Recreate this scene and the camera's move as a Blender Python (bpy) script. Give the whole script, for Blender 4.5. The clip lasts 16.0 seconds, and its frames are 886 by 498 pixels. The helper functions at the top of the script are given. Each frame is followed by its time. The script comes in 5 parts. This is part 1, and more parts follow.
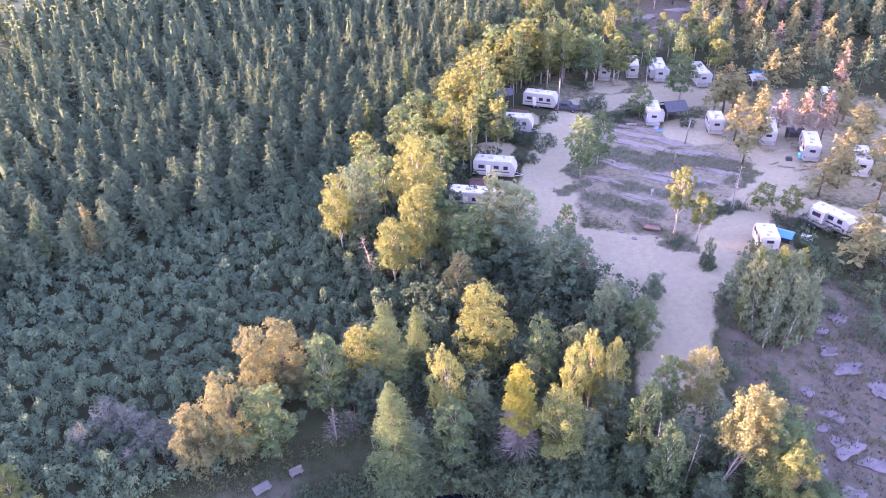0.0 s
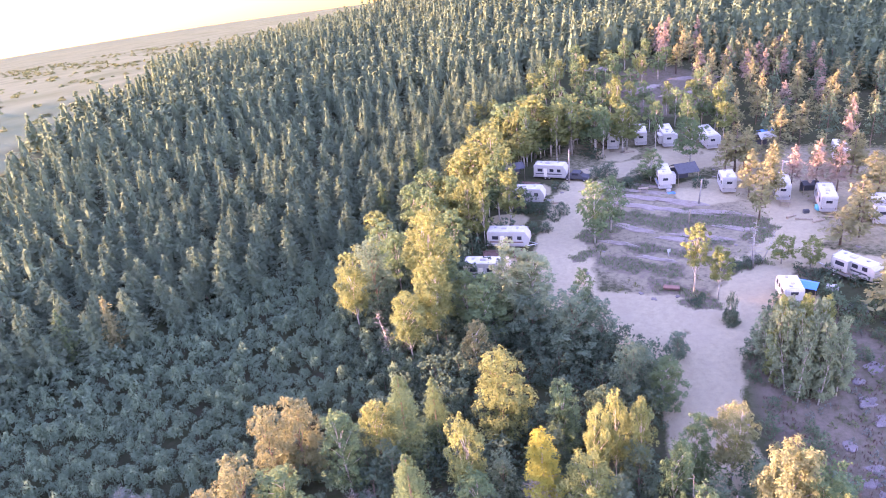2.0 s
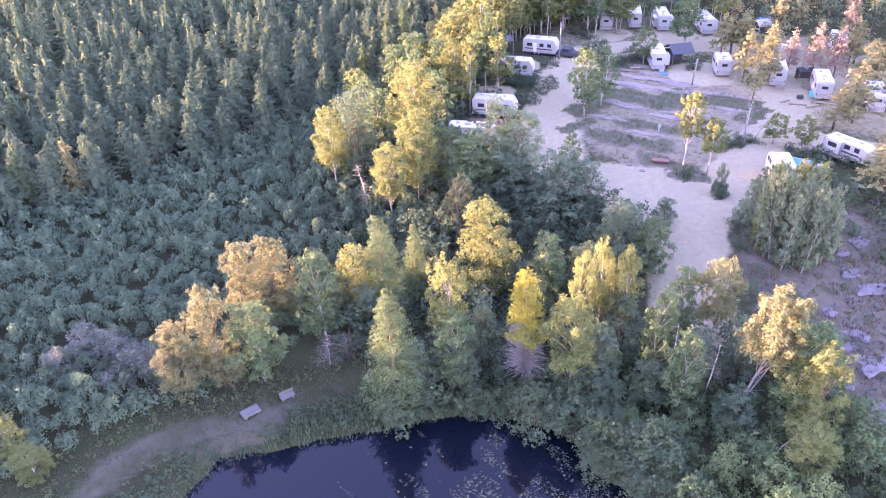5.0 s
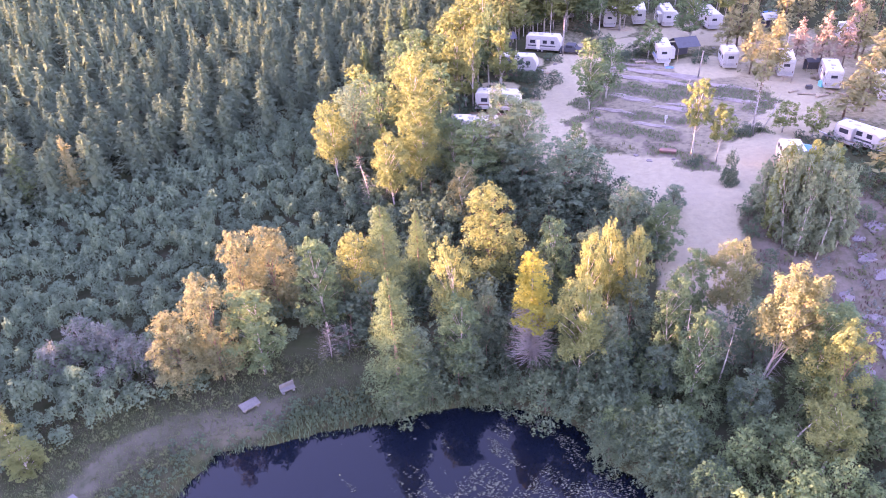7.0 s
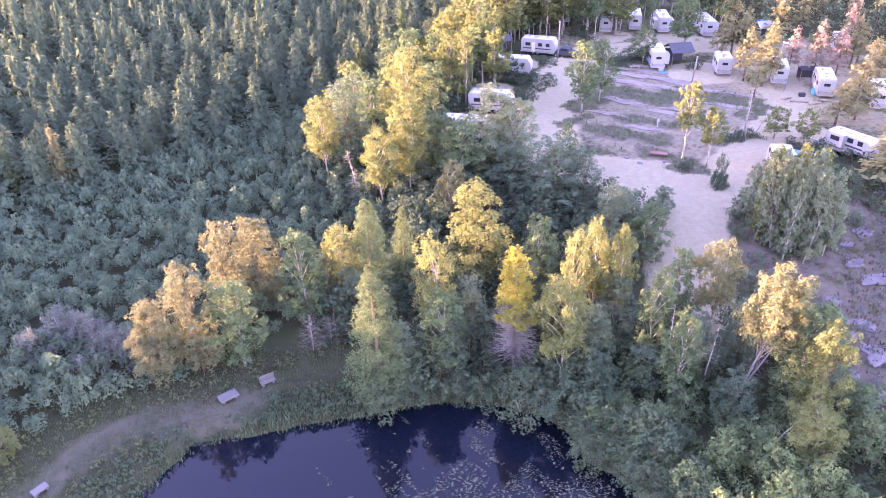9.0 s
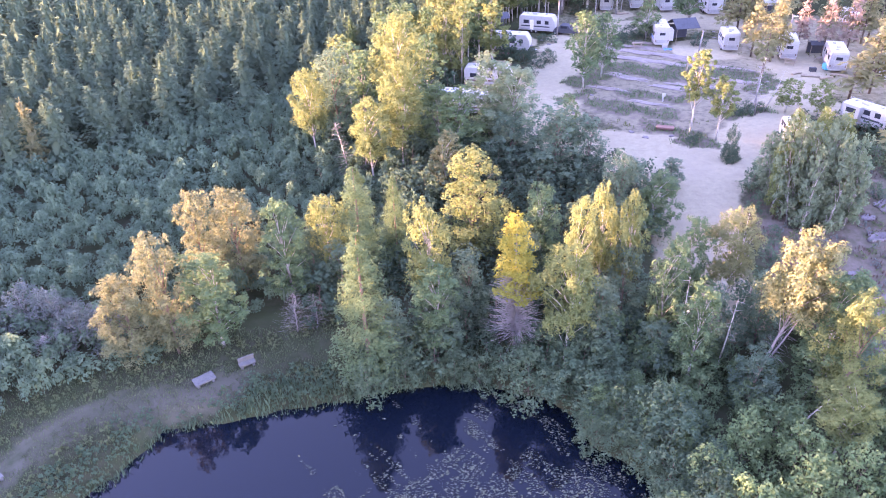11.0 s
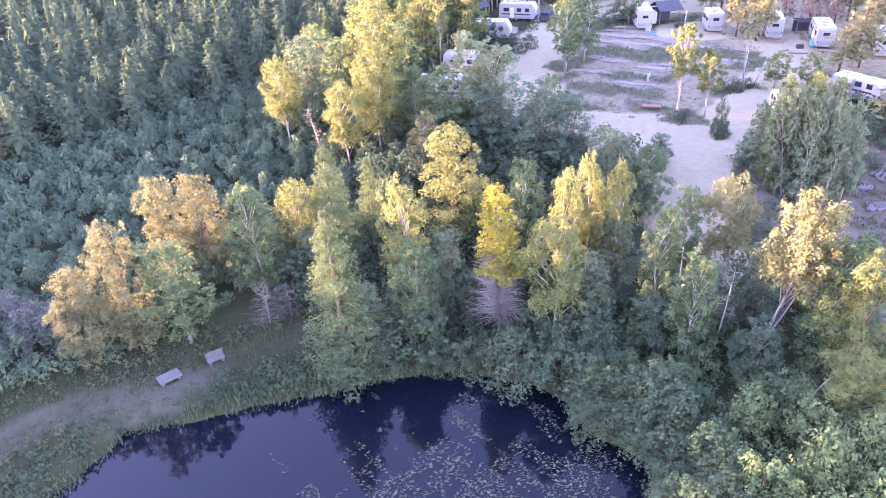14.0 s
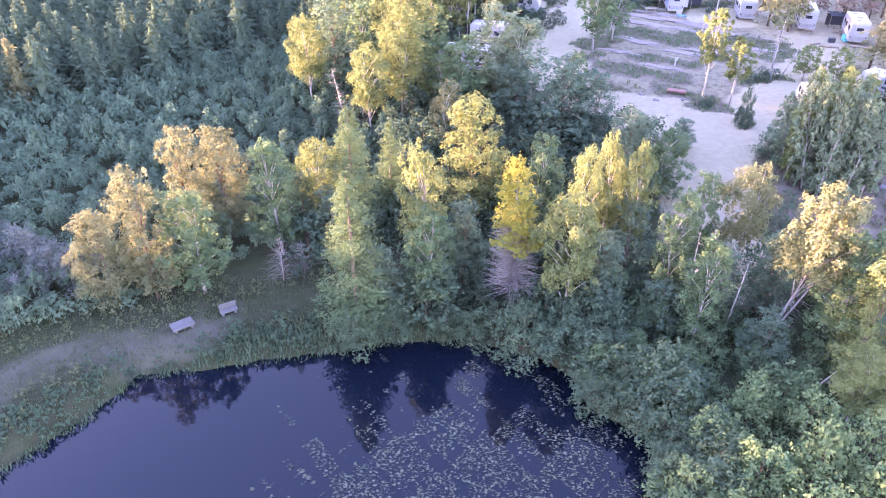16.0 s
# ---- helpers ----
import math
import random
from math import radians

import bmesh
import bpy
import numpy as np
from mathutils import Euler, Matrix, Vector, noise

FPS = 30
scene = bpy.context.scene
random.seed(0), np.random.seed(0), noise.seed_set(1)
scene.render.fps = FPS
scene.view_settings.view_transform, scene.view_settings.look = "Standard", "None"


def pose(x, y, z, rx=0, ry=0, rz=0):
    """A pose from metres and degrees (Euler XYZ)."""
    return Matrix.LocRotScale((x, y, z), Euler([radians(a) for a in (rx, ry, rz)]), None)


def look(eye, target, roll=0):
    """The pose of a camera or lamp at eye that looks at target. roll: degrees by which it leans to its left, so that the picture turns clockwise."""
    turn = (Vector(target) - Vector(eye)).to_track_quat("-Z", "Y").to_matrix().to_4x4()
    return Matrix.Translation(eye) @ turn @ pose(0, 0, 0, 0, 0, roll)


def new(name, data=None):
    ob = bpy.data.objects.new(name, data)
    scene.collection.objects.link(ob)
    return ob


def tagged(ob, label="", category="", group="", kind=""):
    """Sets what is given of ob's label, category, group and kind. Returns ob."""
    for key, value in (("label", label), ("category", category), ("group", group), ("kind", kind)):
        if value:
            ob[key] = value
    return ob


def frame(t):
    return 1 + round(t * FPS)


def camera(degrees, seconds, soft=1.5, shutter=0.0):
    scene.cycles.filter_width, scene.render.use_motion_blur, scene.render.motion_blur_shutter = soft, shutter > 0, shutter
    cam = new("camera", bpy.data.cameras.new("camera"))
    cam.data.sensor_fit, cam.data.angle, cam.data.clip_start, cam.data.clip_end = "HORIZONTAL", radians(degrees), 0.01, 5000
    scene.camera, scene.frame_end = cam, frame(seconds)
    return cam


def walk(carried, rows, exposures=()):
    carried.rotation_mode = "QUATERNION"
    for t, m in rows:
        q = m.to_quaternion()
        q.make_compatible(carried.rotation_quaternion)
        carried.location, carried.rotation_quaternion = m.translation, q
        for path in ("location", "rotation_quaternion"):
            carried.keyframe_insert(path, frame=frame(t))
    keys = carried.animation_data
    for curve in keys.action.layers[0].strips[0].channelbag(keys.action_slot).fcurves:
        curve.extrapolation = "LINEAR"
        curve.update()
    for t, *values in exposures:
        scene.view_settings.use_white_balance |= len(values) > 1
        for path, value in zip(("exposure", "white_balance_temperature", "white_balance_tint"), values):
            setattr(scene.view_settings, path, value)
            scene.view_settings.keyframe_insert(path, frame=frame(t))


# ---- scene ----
cam = camera(65.0, 16.0, soft=1.0)
PATH = [
    (0, (2.601, -0.9, 55.677), (2.565, 0.774, 54.584), -2.5),
    (0.5, (2.673, -0.186, 53.828), (2.639, 1.489, 52.736), -2.7),
    (1, (2.493, 0.125, 52.589), (2.453, 1.796, 51.491), -3.2),
    (1.5, (2.957, -0.624, 53.162), (2.886, 1.098, 52.146), -5.0),
    (2, (4.175, -1.48, 53.748), (4.077, 0.315, 52.873), -6.8),
    (2.5, (3.635, -1.973, 53.461), (3.541, -0.222, 52.499), -6.6),
    (3, (1.319, -0.885, 49.257), (1.285, 0.747, 48.102), -3.5),
    (3.5, (1.189, -1.36, 48.401), (1.166, 0.232, 47.191), -2.8),
    (4, (1.584, -1.704, 48.317), (1.557, -0.084, 47.144), -2.7),
    (4.5, (1.816, -1.671, 47.541), (1.792, -0.022, 46.409), -2.5),
    (7, (2.112, -1.457, 43.301), (2.068, 0.23, 42.227), -3.7),
    (7.5, (2.757, -1.469, 43.342), (2.708, 0.225, 42.281), -3.4),
    (8, (3.166, -1.49, 43.33), (3.119, 0.212, 42.28), -3.0),
    (8.5, (3.23, -1.548, 42.803), (3.19, 0.157, 41.758), -2.5),
    (9, (3.087, -1.61, 42.09), (3.055, 0.086, 41.031), -2.2),
    (11.5, (3.242, 2.109, 35.697), (3.222, 3.801, 34.631), -2.4),
    (12, (3.099, 2.727, 34.275), (3.086, 4.404, 33.186), -3.7),
    (12.5, (3.7, 3.035, 34.432), (3.681, 4.768, 33.433), -5.3),
    (13, (3.813, 2.972, 34.047), (3.809, 4.678, 33.003), -4.8),
    (13.5, (3.923, 2.928, 33.747), (3.922, 4.614, 32.672), -4.2),
    (14, (4.158, 2.983, 33.895), (4.158, 4.688, 32.849), -3.7),
    (14.5, (4.408, 2.91, 33.965), (4.406, 4.617, 32.924), -3.3),
    (15, (4.351, 2.848, 33.531), (4.354, 4.535, 32.457), -3.0),
    (15.5, (4.334, 2.74, 33.497), (4.333, 4.414, 32.402), -2.2),
    (16, (3.494, 2.528, 33.77), (3.47, 4.191, 32.66), -0.1),
]
EXPOSURES = [(0.0, 4.74, 6670, 78), (2.0, 4.8, 6720, 79), (3.3, 4.62, 6520, 74), (4.5, 4.93, 6620, 77), (7.0, 4.99, 6990, 87), (8.0, 4.93, 6720, 81), (9.0, 5.03, 6870, 85), (11.5, 5.03, 6520, 74), (13.5, 5.13, 6720, 79), (14.5, 5.11, 6470, 71), (16.0, 5.13, 6470, 71)]
walk(cam, [(t, look(eye, target, roll)) for t, eye, target, roll in PATH], EXPOSURES)

# ---------------------------------------------------------------- light
SUN_EL, SUN_AZ = 3.6, 297.0          # degrees above the horizon; clockwise from +y
world = bpy.data.worlds.new("sky")
scene.world = world
world.use_nodes = True
wn = world.node_tree
sky = wn.nodes.new("ShaderNodeTexSky")
sky.sky_type = 'NISHITA'
sky.sun_disc = False
sky.sun_elevation, sky.sun_rotation = radians(SUN_EL), radians(SUN_AZ)
sky.air_density, sky.dust_density, sky.ozone_density = 1.0, 0.4, 1.9
wn.links.new(sky.outputs[0], wn.nodes["Background"].inputs[0])
wn.nodes["Background"].inputs[1].default_value = 0.15
sun = new("sun", bpy.data.lights.new("sun", 'SUN'))
sun.data.energy, sun.data.angle, sun.data.color = 3.1, radians(0.6), (1.0, 0.74, 0.38)
sx, sy = math.sin(radians(SUN_AZ)), math.cos(radians(SUN_AZ))
sun.matrix_world = look((sx * 100, sy * 100, 100 * math.tan(radians(SUN_EL))), (0, 0, 0))

# ---------------------------------------------------------------- materials


def nodes_of(name):
    m = bpy.data.materials.new(name)
    m.use_nodes = True
    nt = m.node_tree
    nt.nodes.clear()
    out = nt.nodes.new("ShaderNodeOutputMaterial")
    return m, nt, out


def node(nt, kind, **values):
    n = nt.nodes.new(kind)
    for k, v in values.items():
        n.inputs[k].default_value = v
    return n


def mixc(nt, fac, a, b, blend='MIX'):
    n = nt.nodes.new("ShaderNodeMix")
    n.data_type, n.blend_type = 'RGBA', blend
    for sock, v in ((n.inputs[0], fac), (n.inputs[6], a), (n.inputs[7], b)):
        if isinstance(v, bpy.types.NodeSocket):
            nt.links.new(v, sock)
        elif isinstance(v, tuple):
            sock.default_value = (*v[:3], 1)
        else:
            sock.default_value = v
    return n.outputs[2]


def ramp(nt, src, lo, hi):
    n = nt.nodes.new("ShaderNodeMapRange")
    n.inputs[1].default_value, n.inputs[2].default_value = lo, hi
    nt.links.new(src, n.inputs[0])
    return n.outputs[0]


def noise_of(nt, scale, detail=4.0, rough=0.6):
    geo = nt.nodes.new("ShaderNodeNewGeometry")
    n = node(nt, "ShaderNodeTexNoise", Scale=scale, Detail=detail, Roughness=rough)
    nt.links.new(geo.outputs["Position"], n.inputs["Vector"])
    return n.outputs[0]


def leaf_mat(name, c1, c2, c3, through_light=0.35):
    """Foliage: c1 to c2 from plant to plant, c3 on single leaves."""
    m, nt, out = nodes_of(name)
    info, geo = nt.nodes.new("ShaderNodeObjectInfo"), nt.nodes.new("ShaderNodeNewGeometry")
    col = mixc(nt, info.outputs["Random"], c1, c2)
    col = mixc(nt, ramp(nt, noise_of(nt, 0.35, 2.0), 0.35, 0.65), col, tuple(0.5 * (a + b) for a, b in zip(c2, c1)))
    col = mixc(nt, ramp(nt, geo.outputs["Random Per Island"], 0.55, 1.3), col, c3)
    dif, tra = nt.nodes.new("ShaderNodeBsdfDiffuse"), nt.nodes.new("ShaderNodeBsdfTranslucent")
    nt.links.new(col, dif.inputs[0])
    nt.links.new(col, tra.inputs[0])
    mx = node(nt, "ShaderNodeMixShader", Fac=through_light)
    nt.links.new(dif.outputs[0], mx.inputs[1])
    nt.links.new(tra.outputs[0], mx.inputs[2])
    nt.links.new(mx.outputs[0], out.inputs[0])
    return m


def plain_mat(name, color, rough=0.6, metal=0.0, dirt=0.25, scale=1.2, color2=None, bump=0.0, spec=0.4):
    """A surface with blotches at two scales."""
    m, nt, out = nodes_of(name)
    b = node(nt, "ShaderNodeBsdfPrincipled", Roughness=rough, Metallic=metal)
    b.inputs["Specular IOR Level"].default_value = spec
    dark = color2 or tuple(c * 0.55 for c in color)
    col = mixc(nt, ramp(nt, noise_of(nt, scale, 3.0), 0.45, 0.75), color, dark)
    col = mixc(nt, dirt, color, col)
    col = mixc(nt, ramp(nt, noise_of(nt, scale * 9, 5.0), 0.5, 0.9), col, tuple(c * 0.75 for c in dark))
    nt.links.new(col, b.inputs["Base Color"])
    if bump:
        bp = node(nt, "ShaderNodeBump", Strength=bump, Distance=0.05)
        nt.links.new(noise_of(nt, scale * 12, 5.0), bp.inputs["Height"])
        nt.links.new(bp.outputs[0], b.inputs["Normal"])
    nt.links.new(b.outputs[0], out.inputs[0])
    return m


def ground_mat():
    m, nt, out = nodes_of("ground_soil")
    b = node(nt, "ShaderNodeBsdfDiffuse", Roughness=0.6)
    att = nt.nodes.new("ShaderNodeAttribute")
    att.attribute_name = "cover"
    sep = nt.nodes.new("ShaderNodeSeparateColor")
    nt.links.new(att.outputs["Color"], sep.inputs[0])
    big, mid, fine = noise_of(nt, 0.22, 5.0, 0.65), noise_of(nt, 1.3, 6.0, 0.7), noise_of(nt, 9.0, 4.0, 0.7)
    floor = mixc(nt, ramp(nt, mid, 0.35, 0.65), (0.038, 0.05, 0.026), (0.07, 0.066, 0.044))
    floor = mixc(nt, ramp(nt, big, 0.4, 0.7), floor, (0.05, 0.066, 0.032))
    sand = mixc(nt, ramp(nt, mid, 0.3, 0.7), (0.355, 0.312, 0.212), (0.266, 0.232, 0.162))
    sand = mixc(nt, ramp(nt, big, 0.45, 0.75), sand, (0.288, 0.25, 0.18))
    sand = mixc(nt, ramp(nt, fine, 0.55, 0.8), sand, (0.225, 0.2, 0.168))
    rock = mixc(nt, ramp(nt, mid, 0.35, 0.7), (0.30, 0.24, 0.23), (0.17, 0.13, 0.13))
    track = mixc(nt, ramp(nt, mid, 0.3, 0.7), (0.146, 0.126, 0.11), (0.088, 0.09, 0.062))
    heath = mixc(nt, ramp(nt, mid, 0.35, 0.65), (0.17, 0.135, 0.115), (0.1, 0.098, 0.066))

    def edge(ch, width=0.16):
        add = nt.nodes.new("ShaderNodeMath")
        add.operation = 'MULTIPLY_ADD'
        nt.links.new(mid, add.inputs[0])
        add.inputs[1].default_value = 0.7
        nt.links.new(sep.outputs[ch], add.inputs[2])
        return ramp(nt, add.outputs[0], 0.85 - width, 0.85 + width)

    col = mixc(nt, edge(2), floor, heath)
    col = mixc(nt, edge(1), col, track)
    col = mixc(nt, edge(0), col, sand)
    # Straw tone of the far plain, kept pale to stand in for haze.
    al = ramp(nt, att.outputs["Alpha"], 0.02, 0.9)
    col = mixc(nt, al, col, mixc(nt, ramp(nt, noise_of(nt, 0.02, 4.0), 0.4, 0.65), (0.15, 0.168, 0.1), (0.105, 0.125, 0.07)))
    nt.links.new(col, b.inputs["Color"])
    bp = node(nt, "ShaderNodeBump", Strength=0.6, Distance=0.12)
    nt.links.new(mid, bp.inputs["Height"])
    nt.links.new(bp.outputs[0], b.inputs["Normal"])
    nt.links.new(b.outputs[0], out.inputs[0])
    return m


def water_mat():
    m, nt, out = nodes_of("pond_water")
    b = node(nt, "ShaderNodeBsdfPrincipled", Roughness=0.03)
    b.inputs["Base Color"].default_value = (0.0025, 0.0055, 0.0115, 1)
    b.inputs["IOR"].default_value = 1.33
    bp = node(nt, "ShaderNodeBump", Strength=0.05, Distance=0.05)
    nt.links.new(noise_of(nt, 2.5, 2.0), bp.inputs["Height"])
    nt.links.new(bp.outputs[0], b.inputs["Normal"])
    nt.links.new(b.outputs[0], out.inputs[0])
    return m


def bark_mat(name, color, dark, band):
    m, nt, out = nodes_of(name)
    b = node(nt, "ShaderNodeBsdfPrincipled", Roughness=0.8)
    geo, mp = nt.nodes.new("ShaderNodeNewGeometry"), nt.nodes.new("ShaderNodeMapping")
    mp.inputs["Scale"].default_value = (2.0, 2.0, band)
    n = node(nt, "ShaderNodeTexNoise", Scale=2.0, Detail=4.0)
    nt.links.new(geo.outputs["Position"], mp.inputs[0])
    nt.links.new(mp.outputs[0], n.inputs["Vector"])
    nt.links.new(mixc(nt, ramp(nt, n.outputs[0], 0.52, 0.68), color, dark), b.inputs["Base Color"])
    nt.links.new(b.outputs[0], out.inputs[0])
    return m


M = dict(
    ground=ground_mat(), water=water_mat(),
    birch_leaf=leaf_mat("birch_leaf", (0.085, 0.155, 0.082), (0.115, 0.175, 0.085), (0.16, 0.21, 0.1)),
    gold_leaf=leaf_mat("yellowing_leaf", (0.135, 0.182, 0.076), (0.168, 0.202, 0.08), (0.215, 0.24, 0.098), 0.42),
    pale_leaf=leaf_mat("pale_yellow_leaf", (0.165, 0.188, 0.095), (0.185, 0.202, 0.1), (0.235, 0.245, 0.13), 0.42),
    brown_leaf=leaf_mat("browning_leaf", (0.145, 0.168, 0.09), (0.175, 0.185, 0.095), (0.24, 0.235, 0.13)),
    grey_leaf=leaf_mat("greyed_leaf", (0.125, 0.155, 0.135), (0.15, 0.17, 0.15), (0.2, 0.21, 0.19)),
    slim_leaf=leaf_mat("slim_birch_leaf", (0.155, 0.225, 0.14), (0.18, 0.24, 0.145), (0.235, 0.28, 0.17)),
    mid_leaf=leaf_mat("alder_tree_leaf", (0.09, 0.155, 0.105), (0.115, 0.175, 0.112), (0.16, 0.21, 0.138)),
    bright_leaf=leaf_mat("tall_willow_leaf", (0.098, 0.17, 0.08), (0.125, 0.19, 0.085), (0.18, 0.245, 0.12)),
    shrub_leaf=leaf_mat("willow_leaf", (0.066, 0.12, 0.076), (0.09, 0.142, 0.082), (0.135, 0.188, 0.112)),
    dark_leaf=leaf_mat("alder_leaf", (0.052, 0.098, 0.066), (0.075, 0.118, 0.076), (0.11, 0.155, 0.1)),
    needle=leaf_mat("spruce_needle", (0.085, 0.138, 0.094), (0.11, 0.16, 0.1), (0.125, 0.172, 0.106), 0.35),
    yellow_needle=leaf_mat("yellow_larch_needle", (0.215, 0.225, 0.05), (0.24, 0.245, 0.055), (0.32, 0.305, 0.07), 0.4),
    thicket_leaf=leaf_mat("thicket_leaf", (0.098, 0.165, 0.108), (0.118, 0.185, 0.118), (0.15, 0.215, 0.14), 0.42),
    gold_needle=leaf_mat("larch_needle", (0.09, 0.15, 0.078), (0.112, 0.168, 0.078), (0.155, 0.2, 0.092), 0.35),
    pine_needle=leaf_mat("pine_needle", (0.225, 0.215, 0.11), (0.17, 0.19, 0.1), (0.27, 0.25, 0.13), 0.38),
    red_needle=leaf_mat("dying_needle", (0.255, 0.185, 0.155), (0.24, 0.19, 0.15), (0.3, 0.23, 0.19), 0.3),
    lily=leaf_mat("lily_leaf", (0.075, 0.09, 0.065), (0.1, 0.11, 0.075), (0.17, 0.165, 0.125), 0.1),
    heath=leaf_mat("heath_leaf", (0.1, 0.145, 0.07), (0.125, 0.155, 0.078), (0.17, 0.165, 0.1)),
    red_weed=leaf_mat("red_brown_weed", (0.13, 0.088, 0.08), (0.15, 0.105, 0.088), (0.17, 0.14, 0.11), 0.3),
    grass=leaf_mat("grass_blade", (0.085, 0.125, 0.045), (0.12, 0.14, 0.05), (0.16, 0.16, 0.07)),
    birch_bark=bark_mat("birch_bark", (0.38, 0.36, 0.335), (0.13, 0.11, 0.10), 9.0),
    bark=bark_mat("conifer_bark", (0.16, 0.115, 0.085), (0.07, 0.05, 0.04), 1.0),
    dead=bark_mat("bleached_wood", (0.24, 0.22, 0.215), (0.15, 0.135, 0.13), 1.0),
    white=plain_mat("trailer_white", (0.37, 0.37, 0.365), 0.35, dirt=0.35, scale=0.8, color2=(0.30, 0.285, 0.26)),
    cream=plain_mat("trailer_cream", (0.70, 0.67, 0.58), 0.4, dirt=0.35, scale=0.8),
    roof=plain_mat("trailer_roof", (0.47, 0.465, 0.465), 0.55, dirt=0.6, scale=0.6, color2=(0.30, 0.29, 0.28)),
    glass=plain_mat("dark_window", (0.03, 0.035, 0.045), 0.08, dirt=0.1),
    grey=plain_mat("grey_panel", (0.30, 0.30, 0.31), 0.5, dirt=0.4),
    dark=plain_mat("dark_canvas", (0.055, 0.06, 0.075), 0.8, dirt=0.5),
    rubber=plain_mat("tyre_rubber", (0.03, 0.03, 0.03), 0.85),
    steel=plain_mat("steel", (0.45, 0.45, 0.46), 0.35, 0.8),
    red=plain_mat("red_wood", (0.15, 0.082, 0.07), 0.7, dirt=0.5),
    blue=plain_mat("blue_tarp", (0.02, 0.22, 0.62), 0.45, dirt=0.3),
    cyan=plain_mat("turquoise_plastic", (0.04, 0.42, 0.55), 0.45, dirt=0.2),
    wood=plain_mat("weathered_wood", (0.30, 0.24, 0.18), 0.8, dirt=0.6, bump=0.3),
    rock=plain_mat("pink_granite", (0.225, 0.185, 0.165), 0.85, dirt=0.8, scale=0.7, color2=(0.12, 0.1, 0.09), bump=0.6),
    pale_rock=plain_mat("pale_stone", (0.19, 0.165, 0.17), 0.9, dirt=0.8, scale=0.9, color2=(0.1, 0.085, 0.09), bump=0.5, spec=0.2),
    concrete=plain_mat("concrete", (0.15, 0.145, 0.142), 0.85, dirt=0.6, scale=1.5, bump=0.3),
)

# ---------------------------------------------------------------- mesh helpers


def quads_mesh(name, v, mat):
    """A mesh of loose four-cornered leaves from an array (n, 4, 3)."""
    n = len(v)
    me = bpy.data.meshes.new(name)
    me.vertices.add(4 * n)
    me.vertices.foreach_set("co", np.ascontiguousarray(v, dtype=np.float32).ravel())
    me.loops.add(4 * n)
    me.loops.foreach_set("vertex_index", np.arange(4 * n, dtype=np.int32))
    me.polygons.add(n)
    me.polygons.foreach_set("loop_start", np.arange(0, 4 * n, 4, dtype=np.int32))
    me.update(calc_edges=True)
    me.materials.append(mat)
    return me


def bm_mesh(name, bm, mat, smooth=False):
    me = bpy.data.meshes.new(name)
    if smooth:
        for f in bm.faces:
            f.smooth = True
    bm.to_mesh(me)
    bm.free()
    me.materials.append(mat)
    return me


def part(name, me, parent, label="", mat=None, m=None):
    """A mesh object under a thing or a part."""
    ob = new(name, me)
    ob.parent = parent
    if m is not None:
        ob.matrix_basis = m
    if mat is not None and mat is not me.materials[0]:
        ob.material_slots[0].link = 'OBJECT'
        ob.material_slots[0].material = mat
    return tagged(ob, label) if label else ob


def tube(bm, pts, radii, sides=6):
    """A tapering tube along points."""
    rings = []
    for n, p in enumerate(pts):
        d = (Vector(pts[min(n + 1, len(pts) - 1)]) - Vector(pts[max(n - 1, 0)])).normalized()
        a = d.orthogonal().normalized()
        b = d.cross(a)
        rings.append([bm.verts.new(Vector(p) + radii[n] * (math.cos(t) * a + math.sin(t) * b))
                      for t in (2 * math.pi * k / sides for k in range(sides))])
    for r0, r1 in zip(rings, rings[1:]):
        for k in range(sides):
            bm.faces.new((r0[k], r0[(k + 1) % sides], r1[(k + 1) % sides], r1[k]))
    if radii[-1] > 0.01:
        bm.faces.new(rings[-1])
    bm.faces.new(list(reversed(rings[0])))


def leaves(centres, out, size, rng, aspect=1.45, droop=0.0, wild=0.5):
    """Folded leaf sprays (n, 4, 3) at centres, facing roughly outwards."""
    n = len(centres)
    nor = out + rng.normal(0, 0.8 * wild, (n, 3))
    nor[:, 2] += 0.3
    nor /= np.linalg.norm(nor, axis=1)[:, None] + 1e-9
    a = np.cross(nor, rng.normal(0, 1, (n, 3)))
    a /= np.linalg.norm(a, axis=1)[:, None] + 1e-9
    b = np.cross(nor, a)
    s = size * rng.uniform(0.6, 1.3, (n, 1))
    v = np.stack([centres - a * s * 0.5 * aspect, centres - b * s * 0.4 - nor * s * 0.12,
                  centres + a * s * 0.5 * aspect - nor * s * droop, centres + b * s * 0.4 - nor * s * 0.12], 1)
    return v


